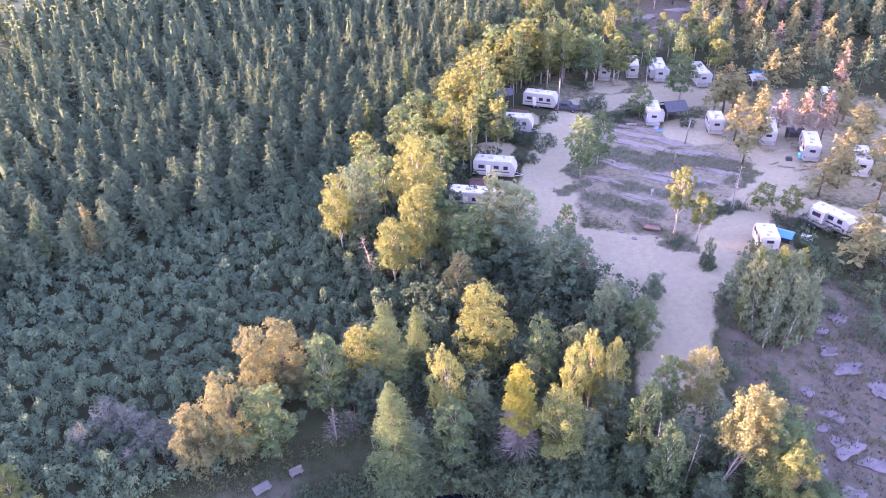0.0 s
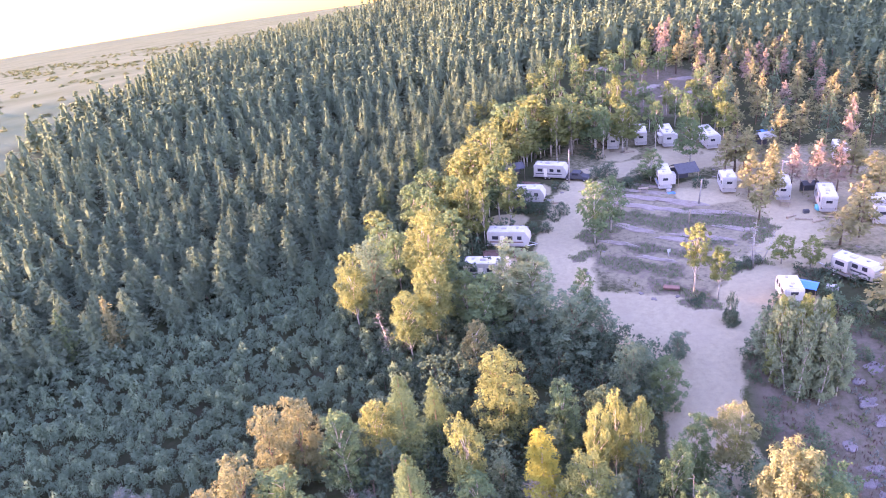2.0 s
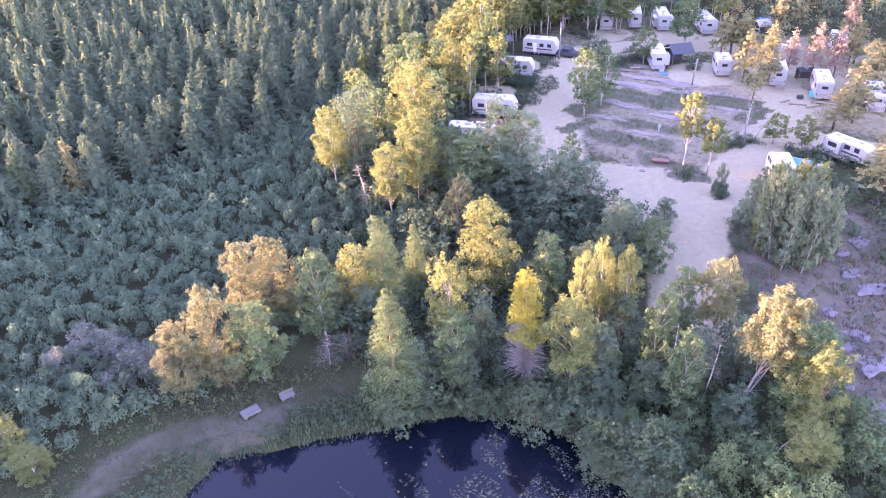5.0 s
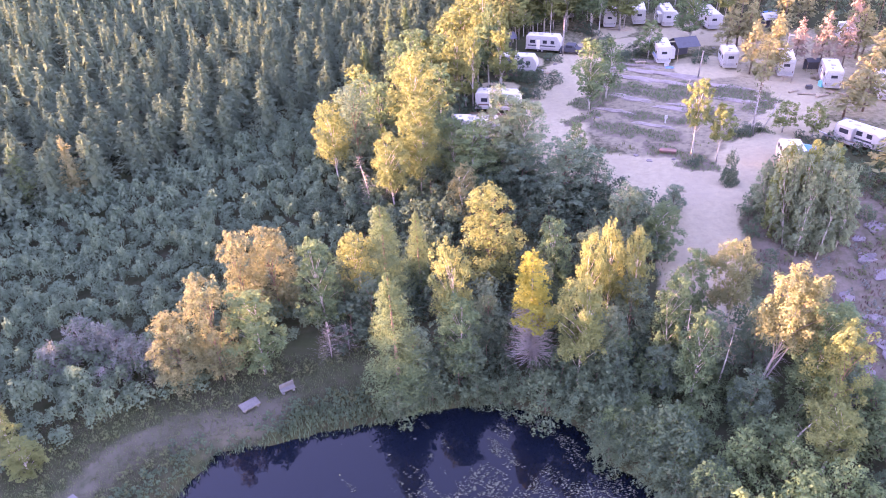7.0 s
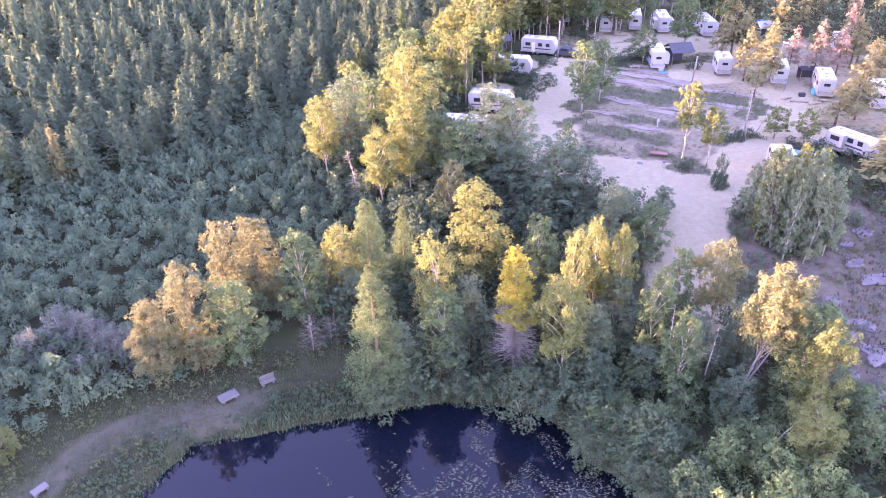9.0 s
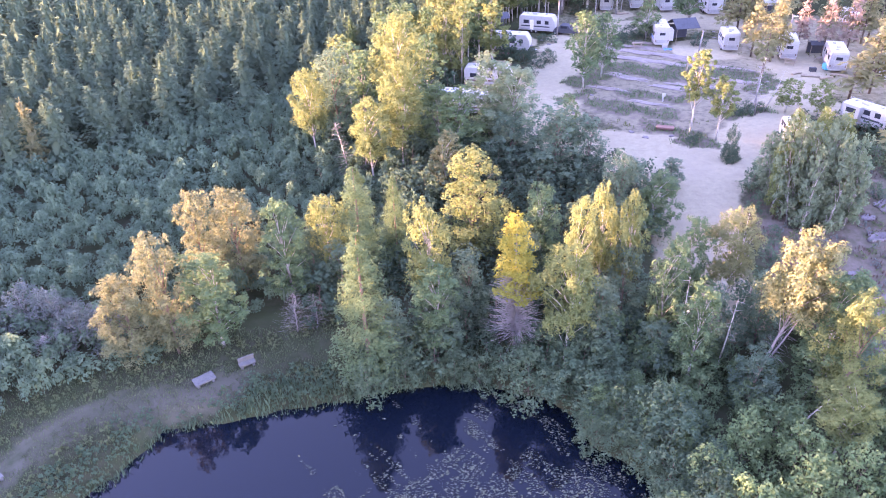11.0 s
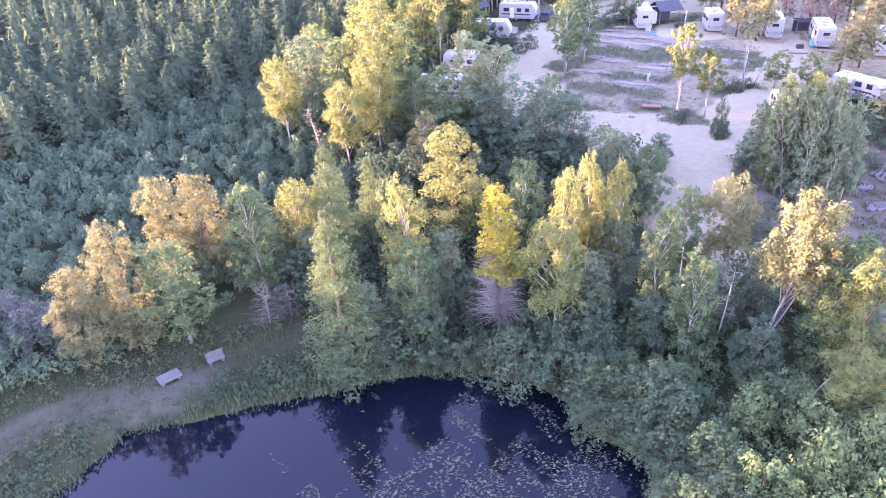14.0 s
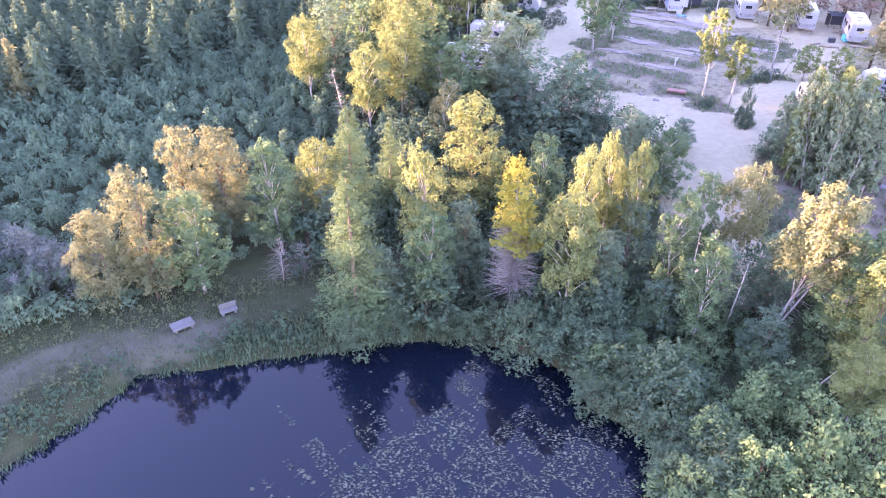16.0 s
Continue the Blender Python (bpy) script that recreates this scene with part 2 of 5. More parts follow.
def broadleaf(h, r, seed, count, leaf, bare=0.28, clumps=22, top=1.0, puffs=9, puff=0.36):
    """Leaves and limbs of a broad-leaved tree: limbs carry clumps, each clump carries upright leafy tufts, with gaps between them."""
    rng = np.random.default_rng(seed)
    cs, rs = [], []
    for k in range(clumps):
        u = (k + rng.uniform(0, 1)) / clumps
        z = h * (bare + (1 - bare) * u)
        prof = math.sin(math.pi * min(1.0, 0.12 + 0.80 * u) ** (0.85 * top)) ** 0.6
        ang = k * 2.4 + rng.uniform(-0.5, 0.5)
        rad = r * prof * rng.uniform(0.1, 1.0) ** 0.55 * 0.86
        cs.append((rad * math.cos(ang), rad * math.sin(ang), z - 0.2 * r * rng.uniform(0, 1)))
        rs.append(r * rng.uniform(0.22, 0.40) * (1.15 - 0.4 * u))
    cs, rs = np.array(cs), np.array(rs)
    np_ = clumps * puffs
    ci = np.repeat(np.arange(clumps), puffs)
    d = rng.normal(0, 1, (np_, 3))
    d /= np.linalg.norm(d, axis=1)[:, None]
    d[:, 2] = np.where((d[:, 2] < -0.1) & (rng.uniform(0, 1, np_) < 0.7), -d[:, 2], d[:, 2])
    pc = cs[ci] + d * (rs[ci] * rng.uniform(0.55, 1.05, np_))[:, None] * np.array([1, 1, 1.1])
    pr = rs[ci] * puff * rng.uniform(0.6, 1.35, np_)
    w = pr ** 2 / (pr ** 2).sum()
    idx = rng.choice(np_, count, p=w)
    e = rng.normal(0, 1, (count, 3))
    e /= np.linalg.norm(e, axis=1)[:, None]
    e[:, 2] = np.where((e[:, 2] < 0) & (rng.uniform(0, 1, count) < 0.5), -e[:, 2], e[:, 2])
    pts = pc[idx] + e * (pr[idx] * rng.uniform(0.2, 1.0, count) ** 0.5)[:, None] * np.array([0.9, 0.9, 1.5])
    v = leaves(pts, 0.6 * e + 0.4 * d[idx], leaf, rng)
    bm = bmesh.new()
    bend = rng.normal(0, 0.03 * h, 2)
    stem = [(bend[0] * t * t, bend[1] * t * t, h * 0.86 * t) for t in (0, 0.2, 0.4, 0.6, 0.8, 1.0)]
    r0 = 0.0075 * h + 0.01
    tube(bm, stem, [r0 * 1.25, r0, r0 * 0.8, r0 * 0.5, r0 * 0.28, r0 * 0.1], 7)
    for c in cs[::2]:
        t = max(0.15, min(0.9, c[2] / h - 0.14))
        s0 = Vector((bend[0] * t * t, bend[1] * t * t, h * 0.86 * t))
        q = Vector(c)
        mid_p = s0.lerp(q, 0.5) + Vector((0, 0, 0.05 * h * 0.3))
        tube(bm, [s0, mid_p, q], [r0 * 0.34, r0 * 0.22, r0 * 0.08], 5)
    return v, bm


def boughs(h, r, seed, whorls, arms, sprays, leaf, low=0.06, power=0.8, lift=-0.25, ragged=0.25, fan=0.5):
    """Needle sprays (n, 4, 3) on whorls of flat boughs: spruce and larch crowns with steps, gaps and an uneven outline."""
    rng = np.random.default_rng(seed)
    n = whorls * arms
    k = np.repeat(np.arange(whorls), arms)
    u = np.clip((k + rng.uniform(-0.4, 0.4, n)) / whorls, 0, 0.99)
    ang = rng.uniform(0, 2 * math.pi, n)
    ln = r * ((1 - u) ** power + 0.04) * (1 + ragged * rng.normal(0, 0.7, n)).clip(0.5, 1.5)
    b = np.repeat(np.arange(n), sprays)
    m = len(b)
    t = rng.uniform(0.12, 1.0, m) ** 0.7
    side = rng.normal(0, 0.45, m) * fan * ln[b] * (1.1 - 0.8 * t)
    out, ca, sa = ln[b] * t, np.cos(ang[b]), np.sin(ang[b])
    z = h * (low + (1 - low) * u[b]) + lift * out + 0.12 * ln[b] * t * t + rng.normal(0, 0.05 * r, m)
    pts = np.stack([out * ca - side * sa, out * sa + side * ca, z], 1)
    d = np.stack([0.5 * ca, 0.5 * sa, np.full(m, 0.7)], 1)
    v = leaves(pts, d, leaf, rng, 2.0, 0.25, 0.5)
    c = pts[:, None, :]
    v = c + (v - c) * (0.6 + 0.5 * (1 - u[b]))[:, None, None]
    tip = leaves(np.stack([rng.normal(0, 0.04 * r, 12), rng.normal(0, 0.04 * r, 12), h * rng.uniform(0.93, 1.02, 12)], 1), rng.normal(0, 1, (12, 3)), 0.5 * leaf, rng, 2.4)
    return np.concatenate([v, tip])


def bush(h, r, seed, count, leaf, lobes=6):
    """Leaves (n, 4, 3) of a dense round bush: sprays over the upper skins of a few overlapping lobes."""
    rng = np.random.default_rng(seed)
    ang = np.arange(lobes) * 2.4 + rng.uniform(0, 6.28)
    rad = r * rng.uniform(0.25, 0.68, lobes)
    rad[0] = 0.1 * r
    lr = r * rng.uniform(0.34, 0.56, lobes)
    lc = np.stack([rad * np.cos(ang), rad * np.sin(ang), h * (0.86 - 0.6 * rad / r * rng.uniform(0.5, 1.1, lobes)) - lr * 0.9], 1)
    k = rng.choice(lobes, count, p=lr ** 2 / (lr ** 2).sum())
    d = rng.normal(0, 1, (count, 3))
    d /= np.linalg.norm(d, axis=1)[:, None]
    d[:, 2] = np.where(d[:, 2] < -0.25, -d[:, 2], d[:, 2])
    lump = 0.88 + 0.2 * np.sin(d[:, 0] * 7 + k) * np.sin(d[:, 1] * 6 + 2 * k) + rng.normal(0, 0.06, count)
    stretch = np.array([1, 1, 1.25])
    return leaves(lc[k] + d * (lr[k] * lump)[:, None] * stretch, d, leaf, rng, 1.5, 0.1, 0.45)


def skirts(h, r, seed, layers, sides, power=0.9):
    """Whorls of broad hanging boughs (n, 4, 3): the body of a spruce."""
    rng = np.random.default_rng(seed)
    out = []
    for k in range(layers):
        u = k / layers
        z, top = h * (0.03 + 0.95 * u), h * min(1.0, 0.05 + 0.95 * (k + 2.1) / layers)
        rad = r * (1 - u) ** power
        a0 = rng.uniform(0, 6.28)
        for j in range(sides):
            a, w = a0 + 2 * math.pi * (j + rng.uniform(-0.2, 0.2)) / sides, 2 * math.pi / sides * rng.uniform(0.5, 0.75)
            ln, zz = rad * rng.uniform(0.75, 1.15), z - 0.06 * rad + rng.uniform(-0.3, 0.3) * h / layers * 0.5
            zm = zz + (top - zz) * 0.42
            out.append(((0, 0, top), (0.62 * ln * math.cos(a - w), 0.62 * ln * math.sin(a - w), zm),
                        (ln * math.cos(a), ln * math.sin(a), zz), (0.62 * ln * math.cos(a + w), 0.62 * ln * math.sin(a + w), zm)))
    return np.array(out)


def stem_bm(h, r0, sides=6, twigs=0, twig_len=1.0, seed=0, low=0.1, high=0.95, fine=1.0):
    rng = np.random.default_rng(seed)
    bm = bmesh.new()
    tube(bm, [(0, 0, -0.2), (0.02 * h * rng.normal(), 0.02 * h * rng.normal(), h * 0.5), (0, 0, h * 0.98)], [r0 * 1.2, r0 * 0.75, r0 * 0.12], sides)
    for k in range(twigs):
        z = h * rng.uniform(low, high)
        ang = k * 2.4
        ln = twig_len * (1.15 - 0.8 * z / h) * rng.uniform(0.6, 1.1)
        e = (ln * math.cos(ang), ln * math.sin(ang), z + ln * rng.uniform(-0.15, 0.35))
        m_ = (ln * 0.5 * math.cos(ang + 0.15), ln * 0.5 * math.sin(ang + 0.15), z + ln * 0.08)
        tube(bm, [(0, 0, z), m_, e], [r0 * 0.3 * fine, r0 * 0.2 * fine, r0 * 0.05 * fine], 4)
    return bm


# ---------------------------------------------------------------- terrain

POND = [(-27, 10), (-27, 28), (-21.8, 34), (-19.2, 39), (-12, 40.7), (-6, 41.8), (0, 43.4), (5, 43.4), (10, 41.4),
        (12.3, 39.4), (13.2, 36.2), (16.6, 33.2), (16.2, 28), (18, 18), (14, 4), (-5, -6), (-20, -2)]
WATER_Z = -2.0


def smooth(a, b, x):
    t = np.clip((x - a) / (b - a), 0, 1)
    return t * t * (3 - 2 * t)


def to_line(x, y, pts):
    """Least distance from x, y (arrays) to a polyline."""
    best = np.full(np.shape(x), 1e9)
    for (ax, ay), (bx, by) in zip(pts, pts[1:]):
        dx, dy = bx - ax, by - ay
        t = np.clip(((x - ax) * dx + (y - ay) * dy) / (dx * dx + dy * dy), 0, 1)
        best = np.minimum(best, np.hypot(x - ax - t * dx, y - ay - t * dy))
    return best


def outside(x, y, poly):
    """Signed distance to a closed outline: negative inside."""
    x, y = np.asarray(x, float), np.asarray(y, float)
    d = to_line(x, y, poly + poly[:1])
    inside = np.zeros(np.shape(x), bool)
    for (ax, ay), (bx, by) in zip(poly, poly[1:] + poly[:1]):
        cross = (ay > y) != (by > y)
        with np.errstate(divide='ignore', invalid='ignore'):
            xi = (bx - ax) * (y - ay) / ((by - ay) or 1e-9) + ax
        inside ^= cross & (x < xi)
    return np.where(inside, -d, d)


def wobble(x, y, k=1.0):
    return (np.sin(x * 0.31 * k + 1.3) * np.sin(y * 0.27 * k + 0.4) + 0.5 * np.sin(x * 0.83 * k + y * 0.61 * k)
            + 0.3 * np.sin(x * 1.9 * k - y * 1.5 * k + 2.0)) / 1.8


def height(x, y):
    x, y = np.asarray(x, float), np.asarray(y, float)
    d = outside(x, y, POND) + 0.5 * wobble(x, y, 2.2)
    z = -1.15 + 0.5 * smooth(2, 20, d)
    camp = smooth(44, 76, y + 0.25 * np.clip(x, -40, 40) - 5) * smooth(-24, 6, x)
    z = z + 3.15 * camp
    z = z + 0.22 * wobble(x, y, 0.8) * smooth(3, 12, d) * (1 - 0.6 * camp)
    z = z + 5.0 * smooth(150, 205, y) * np.exp(-((x - 58) / 45) ** 2) * (1 - smooth(230, 320, y))
    far = np.hypot(x, y)
    west = smooth(20, -160, x)
    z = z - 0.10 * np.maximum(0, far - 330) * west - 0.02 * np.maximum(0, far - 400) * (1 - west)
    z = np.where(d < 1.5, np.minimum(z, -2.85 + 1.7 * smooth(-1.5, 1.5, d)), z)
    return z


def gz(x, y):
    return float(height(np.array([x]), np.array([y]))[0])


ROAD = [(26.5, 50), (27.3, 58), (29.0, 66), (24, 75), (16.5, 84), (17.5, 97), (19.5, 108), (23.5, 120), (28.5, 131), (40, 133.5), (56, 133)]
LOOP = [(29.0, 66), (36.5, 76), (45, 88), (54, 97), (58, 110), (57, 124), (56, 133)]
SPUR = [(50, 91), (58, 86), (68, 78)]
PADS = [(9, 97, 5), (10, 112, 5), (16, 126, 5), (36, 142, 6), (48, 140, 7), (57, 137, 6), (47, 117, 8), (60, 112, 7), (67, 108, 7), (46, 78, 4), (25, 71, 6)]
TRACK = [(-40, 24), (-33, 28), (-29.4, 33), (-28.4, 37.5), (-25.8, 40), (-22, 41.2), (-18.2, 42.2), (-14.5, 44.2), (-9, 47), (-3, 50), (2, 53)]


def veg(x, y):
    """Strips of heath on the rocky middle of the campground."""
    d = 9.0
    for a, b, w in [((24.1, 94), (31.8, 88.6), 1.7), ((29.5, 97.4), (36, 94.6), 1.3), ((30, 110), (39.4, 102.9), 2.2), ((41, 108), (49, 102.4), 2.6), ((38, 98.5), (43, 96.5), 1.2), ((22.5, 103), (29, 107), 2.0),
                    ((40.5, 88), (46, 89.5), 1.1), ((31.5, 80), (35, 79), 1.2), ((30, 85), (33.5, 82), 1.3), ((31, 121.5), (37, 123), 2.0), ((20, 96), (24, 98), 0.9), ((47, 97), (51, 100), 1.2)]:
        d = np.minimum(d, to_line(x, y, [a, b]) - w + 1.3 * wobble(x, y, 2.1) + 0.5 * wobble(y, x, 5.0))
    return d


def field_x(y):
    """East edge of the open plain beyond the forest."""
    return np.interp(y, [100, 140, 196, 225, 251, 305, 370, 447, 516, 600], [-128, -126, -126, -130, -132, -134, -132, -118, -70, -40]) + 6 * np.sin(np.asarray(y) * 0.05) + 4 * np.sin(np.asarray(y) * 0.17)


def cover(x, y):
    """How sandy, trodden, heathy or far the ground is."""
    w = wobble(x, y, 1.3)
    sand = np.maximum(smooth(6.0, 2.6, to_line(x, y, ROAD) + 0.8 * w), smooth(5.2, 2.4, to_line(x, y, LOOP) + 0.8 * w))
    sand = np.maximum(sand, smooth(4.5, 2.0, to_line(x, y, SPUR) + 0.6 * w))
    sand = np.maximum(sand, smooth(5.5, 3.0, to_line(x, y, [(15, 83), (24, 80), (34, 76)]) + 0.8 * w))
    for px, py, pr in PADS:
        sand = np.maximum(sand, smooth(pr, pr * 0.55, np.hypot(x - px, y - py) + 0.8 * w))
    isl = smooth(24, 14, np.hypot((x - 37), (y - 100) * 0.75))
    sand = np.maximum(sand, 0.46 * isl)
    sand = np.maximum(sand, 0.58 * smooth(30, 18, np.hypot(x - 70, (y - 112) * 0.9)))
    sand = np.maximum(sand, 0.45 * smooth(22, 12, np.hypot((x - 44) * 0.6, y - 140)))
    td = to_line(x, y, TRACK) + 0.3 * w
    track = np.maximum((0.5 * smooth(4.6, 0.8, td + 1.2 * wobble(x, y, 2.6)) + 0.14 * smooth(4.2, 2.4, outside(x, y, POND) + 0.8 * wobble(y, x, 3.0))) * smooth(-9, -15, x), (0.3 + 0.3 * smooth(-20, -26, x)) * smooth(0.55, 0.15, np.abs(td - 0.75)))
    heath = smooth(12, 7, np.hypot((x - 44) * 0.8, (y - 54) * 0.45)) + isl * 0.75
    sand = sand * (1 - 0.75 * smooth(0.6, -0.3, veg(x, y)))
    return sand, track, np.clip(heath * 0.8 + 0.9 * smooth(0.9, -0.4, veg(x, y)) + smooth(20, 11, np.hypot(x - 56, (y - 180) * 0.9)), 0, 1), np.maximum(smooth(520, 700, np.hypot(x, y)), smooth(8, -10, x - field_x(y)) * smooth(110, 135, y))


def spaced(lo, fine_lo, fine_hi, hi, step):
    mid_c = list(np.arange(fine_lo, fine_hi + 0.01, step))
    up, dn, s = [], [], step
    v = mid_c[-1]
    while v < hi:
        s *= 1.16
        v = min(hi, v + s)
        up.append(v)
    v, s = mid_c[0], step
    while v > lo:
        s *= 1.16
        v = max(lo, v - s)
        dn.append(v)
    return np.array(dn[::-1] + mid_c + up)


def build_ground():
    xs, ys = spaced(-4500, -62, 82, 4500, 0.75), spaced(-2500, -8, 150, 4500, 0.75)
    gx, gy = np.meshgrid(xs, ys)
    z = height(gx.ravel(), gy.ravel())
    nx, ny = len(xs), len(ys)
    i = (np.arange(ny - 1)[:, None] * nx + np.arange(nx - 1)[None, :]).ravel()
    me = bpy.data.meshes.new("ground")
    me.from_pydata(np.stack([gx.ravel(), gy.ravel(), z], 1).tolist(), [], np.stack([i, i + 1, i + nx + 1, i + nx], 1).tolist())
    col = me.attributes.new("cover", 'FLOAT_COLOR', 'POINT')
    col.data.foreach_set("color", np.stack(cover(gx.ravel(), gy.ravel()), 1).astype(np.float32).ravel())
    me.polygons.foreach_set("use_smooth", np.ones(len(me.polygons), bool))
    me.materials.append(M["ground"])
    return tagged(new("ground", me), "sandy campground and dark forest floor sloping to a pond", "ground", kind="structure")


build_ground()

bm = bmesh.new()
bmesh.ops.create_grid(bm, x_segments=8, y_segments=8, size=1.0)
water = new("water", bm_mesh("water", bm, M["water"]))
water.matrix_world = pose(-4, 19, WATER_Z) @ Matrix.Diagonal((27, 29, 1, 1))
tagged(water, "still dark pond water reflecting the evening sky", "pond", kind="structure")

# ---------------------------------------------------------------- trees
TREE = {}


def tree_kind(key, crown, stem, leaf, bark, crown_name="crown"):
    TREE[key] = (quads_mesh(crown_name, crown, M[leaf]), bm_mesh("trunk", stem, M[bark], True))


for n in range(4):
    v, b = broadleaf(12, 2.2, 11 + n, 8500, 0.15, 0.16, 52, puffs=8, puff=0.44)
    tree_kind(f"birch{n}", v, b, "birch_leaf", "birch_bark")
    v, b = broadleaf(12, 2.3, 21 + n, 3200, 0.23, 0.26, 40, puffs=6, puff=0.44)
    tree_kind(f"birchmid{n}", v, b, "birch_leaf", "birch_bark")
    v, b = broadleaf(12, 2.4, 31 + n, 1900, 0.31, 0.36, 36, puffs=5, puff=0.46)
    tree_kind(f"birchfar{n}", v, b, "birch_leaf", "birch_bark")
for n in range(4):
    v, b = broadleaf(12, 2.6, 141 + n, 9500, 0.15, 0.40, 46, 1.0 + 0.06 * n, 8, 0.44)
    tree_kind(f"crown{n}", v, b, "gold_leaf", "birch_bark")
for n in range(2):
    v, b = broadleaf(12, 1.7, 161 + n, 3600, 0.2, 0.44, 34, puffs=7, puff=0.44)
    tree_kind(f"thin{n}", v, b, "gold_leaf", "birch_bark")
v, b = broadleaf(12, 2.7, 171, 11000, 0.15, 0.54, 46, 1.1, puff=0.42)
tree_kind("topheavy", v, b, "gold_leaf", "dead")
for n in range(3):
    v, b = broadleaf(12, 1.8, 61 + n, 4600, 0.20, 0.08, 52, puffs=6, puff=0.46)
    tree_kind(f"slim{n}", v, b, "birch_leaf", "birch_bark")
for n in range(2):
    v, b = broadleaf(12, 2.6, 51 + n, 13500, 0.14, 0.10, 58, 0.9, puff=0.42)
    tree_kind(f"poplar{n}", v, b, "brown_leaf", "bark")
    v, b = broadleaf(12, 2.6, 55 + n, 7500, 0.17, 0.05, 60, 0.8, puff=0.42)
    tree_kind(f"alder{n}", v, b, "dark_leaf", "bark")
for n in range(3):
    v, b = broadleaf(4, 2.2, 71 + n, 2900, 0.14, 0.03, 36, 0.7, 8, 0.46)
    tree_kind(f"shrub{n}", v, b, "shrub_leaf", "bark")
for n in range(3):
    v, b = broadleaf(4, 2.2, 76 + n, 900, 0.20, 0.05, 26, 0.7, 6, 0.42)
    tree_kind(f"shrubmid{n}", v, b, "shrub_leaf", "bark")
    v, b = broadleaf(4, 2.2, 81 + n, 420, 0.32, 0.05, 18, 0.7, 4, 0.45)
    tree_kind(f"shrubfar{n}", v, b, "shrub_leaf", "bark")
for n in range(3):
    tree_kind(f"larch{n}", boughs(12, 2.1, 91 + n, 32, 9, 48, 0.10, 0.04, 0.66, -0.1, 0.24, 0.65), stem_bm(12, 0.13), "gold_needle", "bark")
    tree_kind(f"sprucefar{n}", np.concatenate([skirts(12, 1.3, 101 + n, 8, 6, 0.7), boughs(12, 2.3, 101 + n, 15, 8, 9, 0.31, 0.05, 0.72, -0.25, 0.22)]), stem_bm(12, 0.15, 5), "needle", "bark")
for n in range(3):
    tree_kind(f"pine{n}", boughs(9, 2.1, 111 + n, 10, 6, 9, 0.42, 0.30, 0.5, -0.05, 0.4, 0.7), stem_bm(9, 0.14, 6, 10, 1.6, n, 0.1, 0.4), "pine_needle", "bark")


def plant(name, key, x, y, h, r, label, category, group="", leaf=None, bark=None, lean=(0, 0), turn=None, nominal=(12, 2.2)):
    root = new(name)
    root.empty_display_size = 0.3
    rz = turn if turn is not None else (x * 37.7 + y * 91.3) % 360
    z = gz(x, y) - 0.05
    root.matrix_basis = pose(x, y, z, lean[0], lean[1], rz) @ Matrix.Diagonal((r / nominal[1], r / nominal[1], h / nominal[0], 1))
    crown, stem = TREE[key]
    part("crown", crown, root, mat=M[leaf] if leaf else None)
    part("trunk", stem, root, mat=M[bark] if bark else None)
    return tagged(root, label, category, group)


# Trees round the pond: x, y, height, crown radius.
POND_TREES = [
    (-23.7, 46.6, 8.3, 2.6, "p", "brown_leaf"), (-20.4, 47.2, 11.7, 2.5, "p", "brown_leaf"), (-18.9, 54, 11.5, 2.4, "p", "brown_leaf"),
    (-16.5, 56, 10.8, 2.8, "p", "brown_leaf"), (-16.7, 47.8, 9.6, 2.3, "b", "birch_leaf"), (-11.4, 53.3, 11.0, 1.9, "b", "birch_leaf"),
    (-8, 55.5, 9.9, 1.7, "b", "gold_leaf"), (1.3, 48.8, 12.8, 1.7, "b", "gold_leaf"), (5.4, 59, 11.3, 3.5, "p", "gold_leaf"),
    (1.8, 45.9, 9.3, 1.8, "b", "birch_leaf"), (13.7, 49.2, 12.4, 1.35, "b", "gold_leaf"), (11.4, 55.5, 9.7, 1.7, "b", "birch_leaf"), (23.2, 60.3, 6.8, 1.9, "b", "birch_leaf")]
BANK_TREES = [
    (17.7, 49.6, 12.2, 1.4, "b", "gold_leaf"), (12, 43.9, 11.7, 2.2, "b", "gold_leaf"), (15.7, 50.2, 12.5, 1.2, "b", "gold_leaf"),
    (20.1, 45.6, 10.8, 1.5, "b", "birch_leaf"), (23.1, 49.6, 9.8, 1.5, "b", "birch_leaf"), (26.6, 49.4, 10.5, 2, "b", "pale_leaf"),
    (26.4, 41.4, 13.2, 2.6, "t", "pale_leaf"), (30.6, 40.2, 10.8, 2.3, "b", "birch_leaf"), (30.4, 37.4, 11.0, 2.4, "p", "gold_leaf"),
    (28.6, 33.5, 7.0, 1.7, "b", "gold_leaf"), (21.2, 41.5, 9.5, 1.6, "b", "birch_leaf")]
LABELS = dict(
    brown_leaf=("browning balsam poplar with a dense round crown", "poplar tree"),
    pale_leaf=("pale yellow birch with a broad upper crown", "birch tree"),
    gold_leaf=("birch tree with yellowing leaves lit by low sun", "birch tree"),
    birch_leaf=("green birch tree with thin white trunk", "birch tree"),
    slim_leaf=("broad light green birch tree in front of campers", "birch tree"),
    grey_leaf=("greyish half-bare birch among the pond trees", "birch tree"),
    mid_leaf=("blue-green alder tree beside the sandy clearing", "alder tree"),
    dark_leaf=("dark green alder tree beside the sandy clearing", "alder tree"))
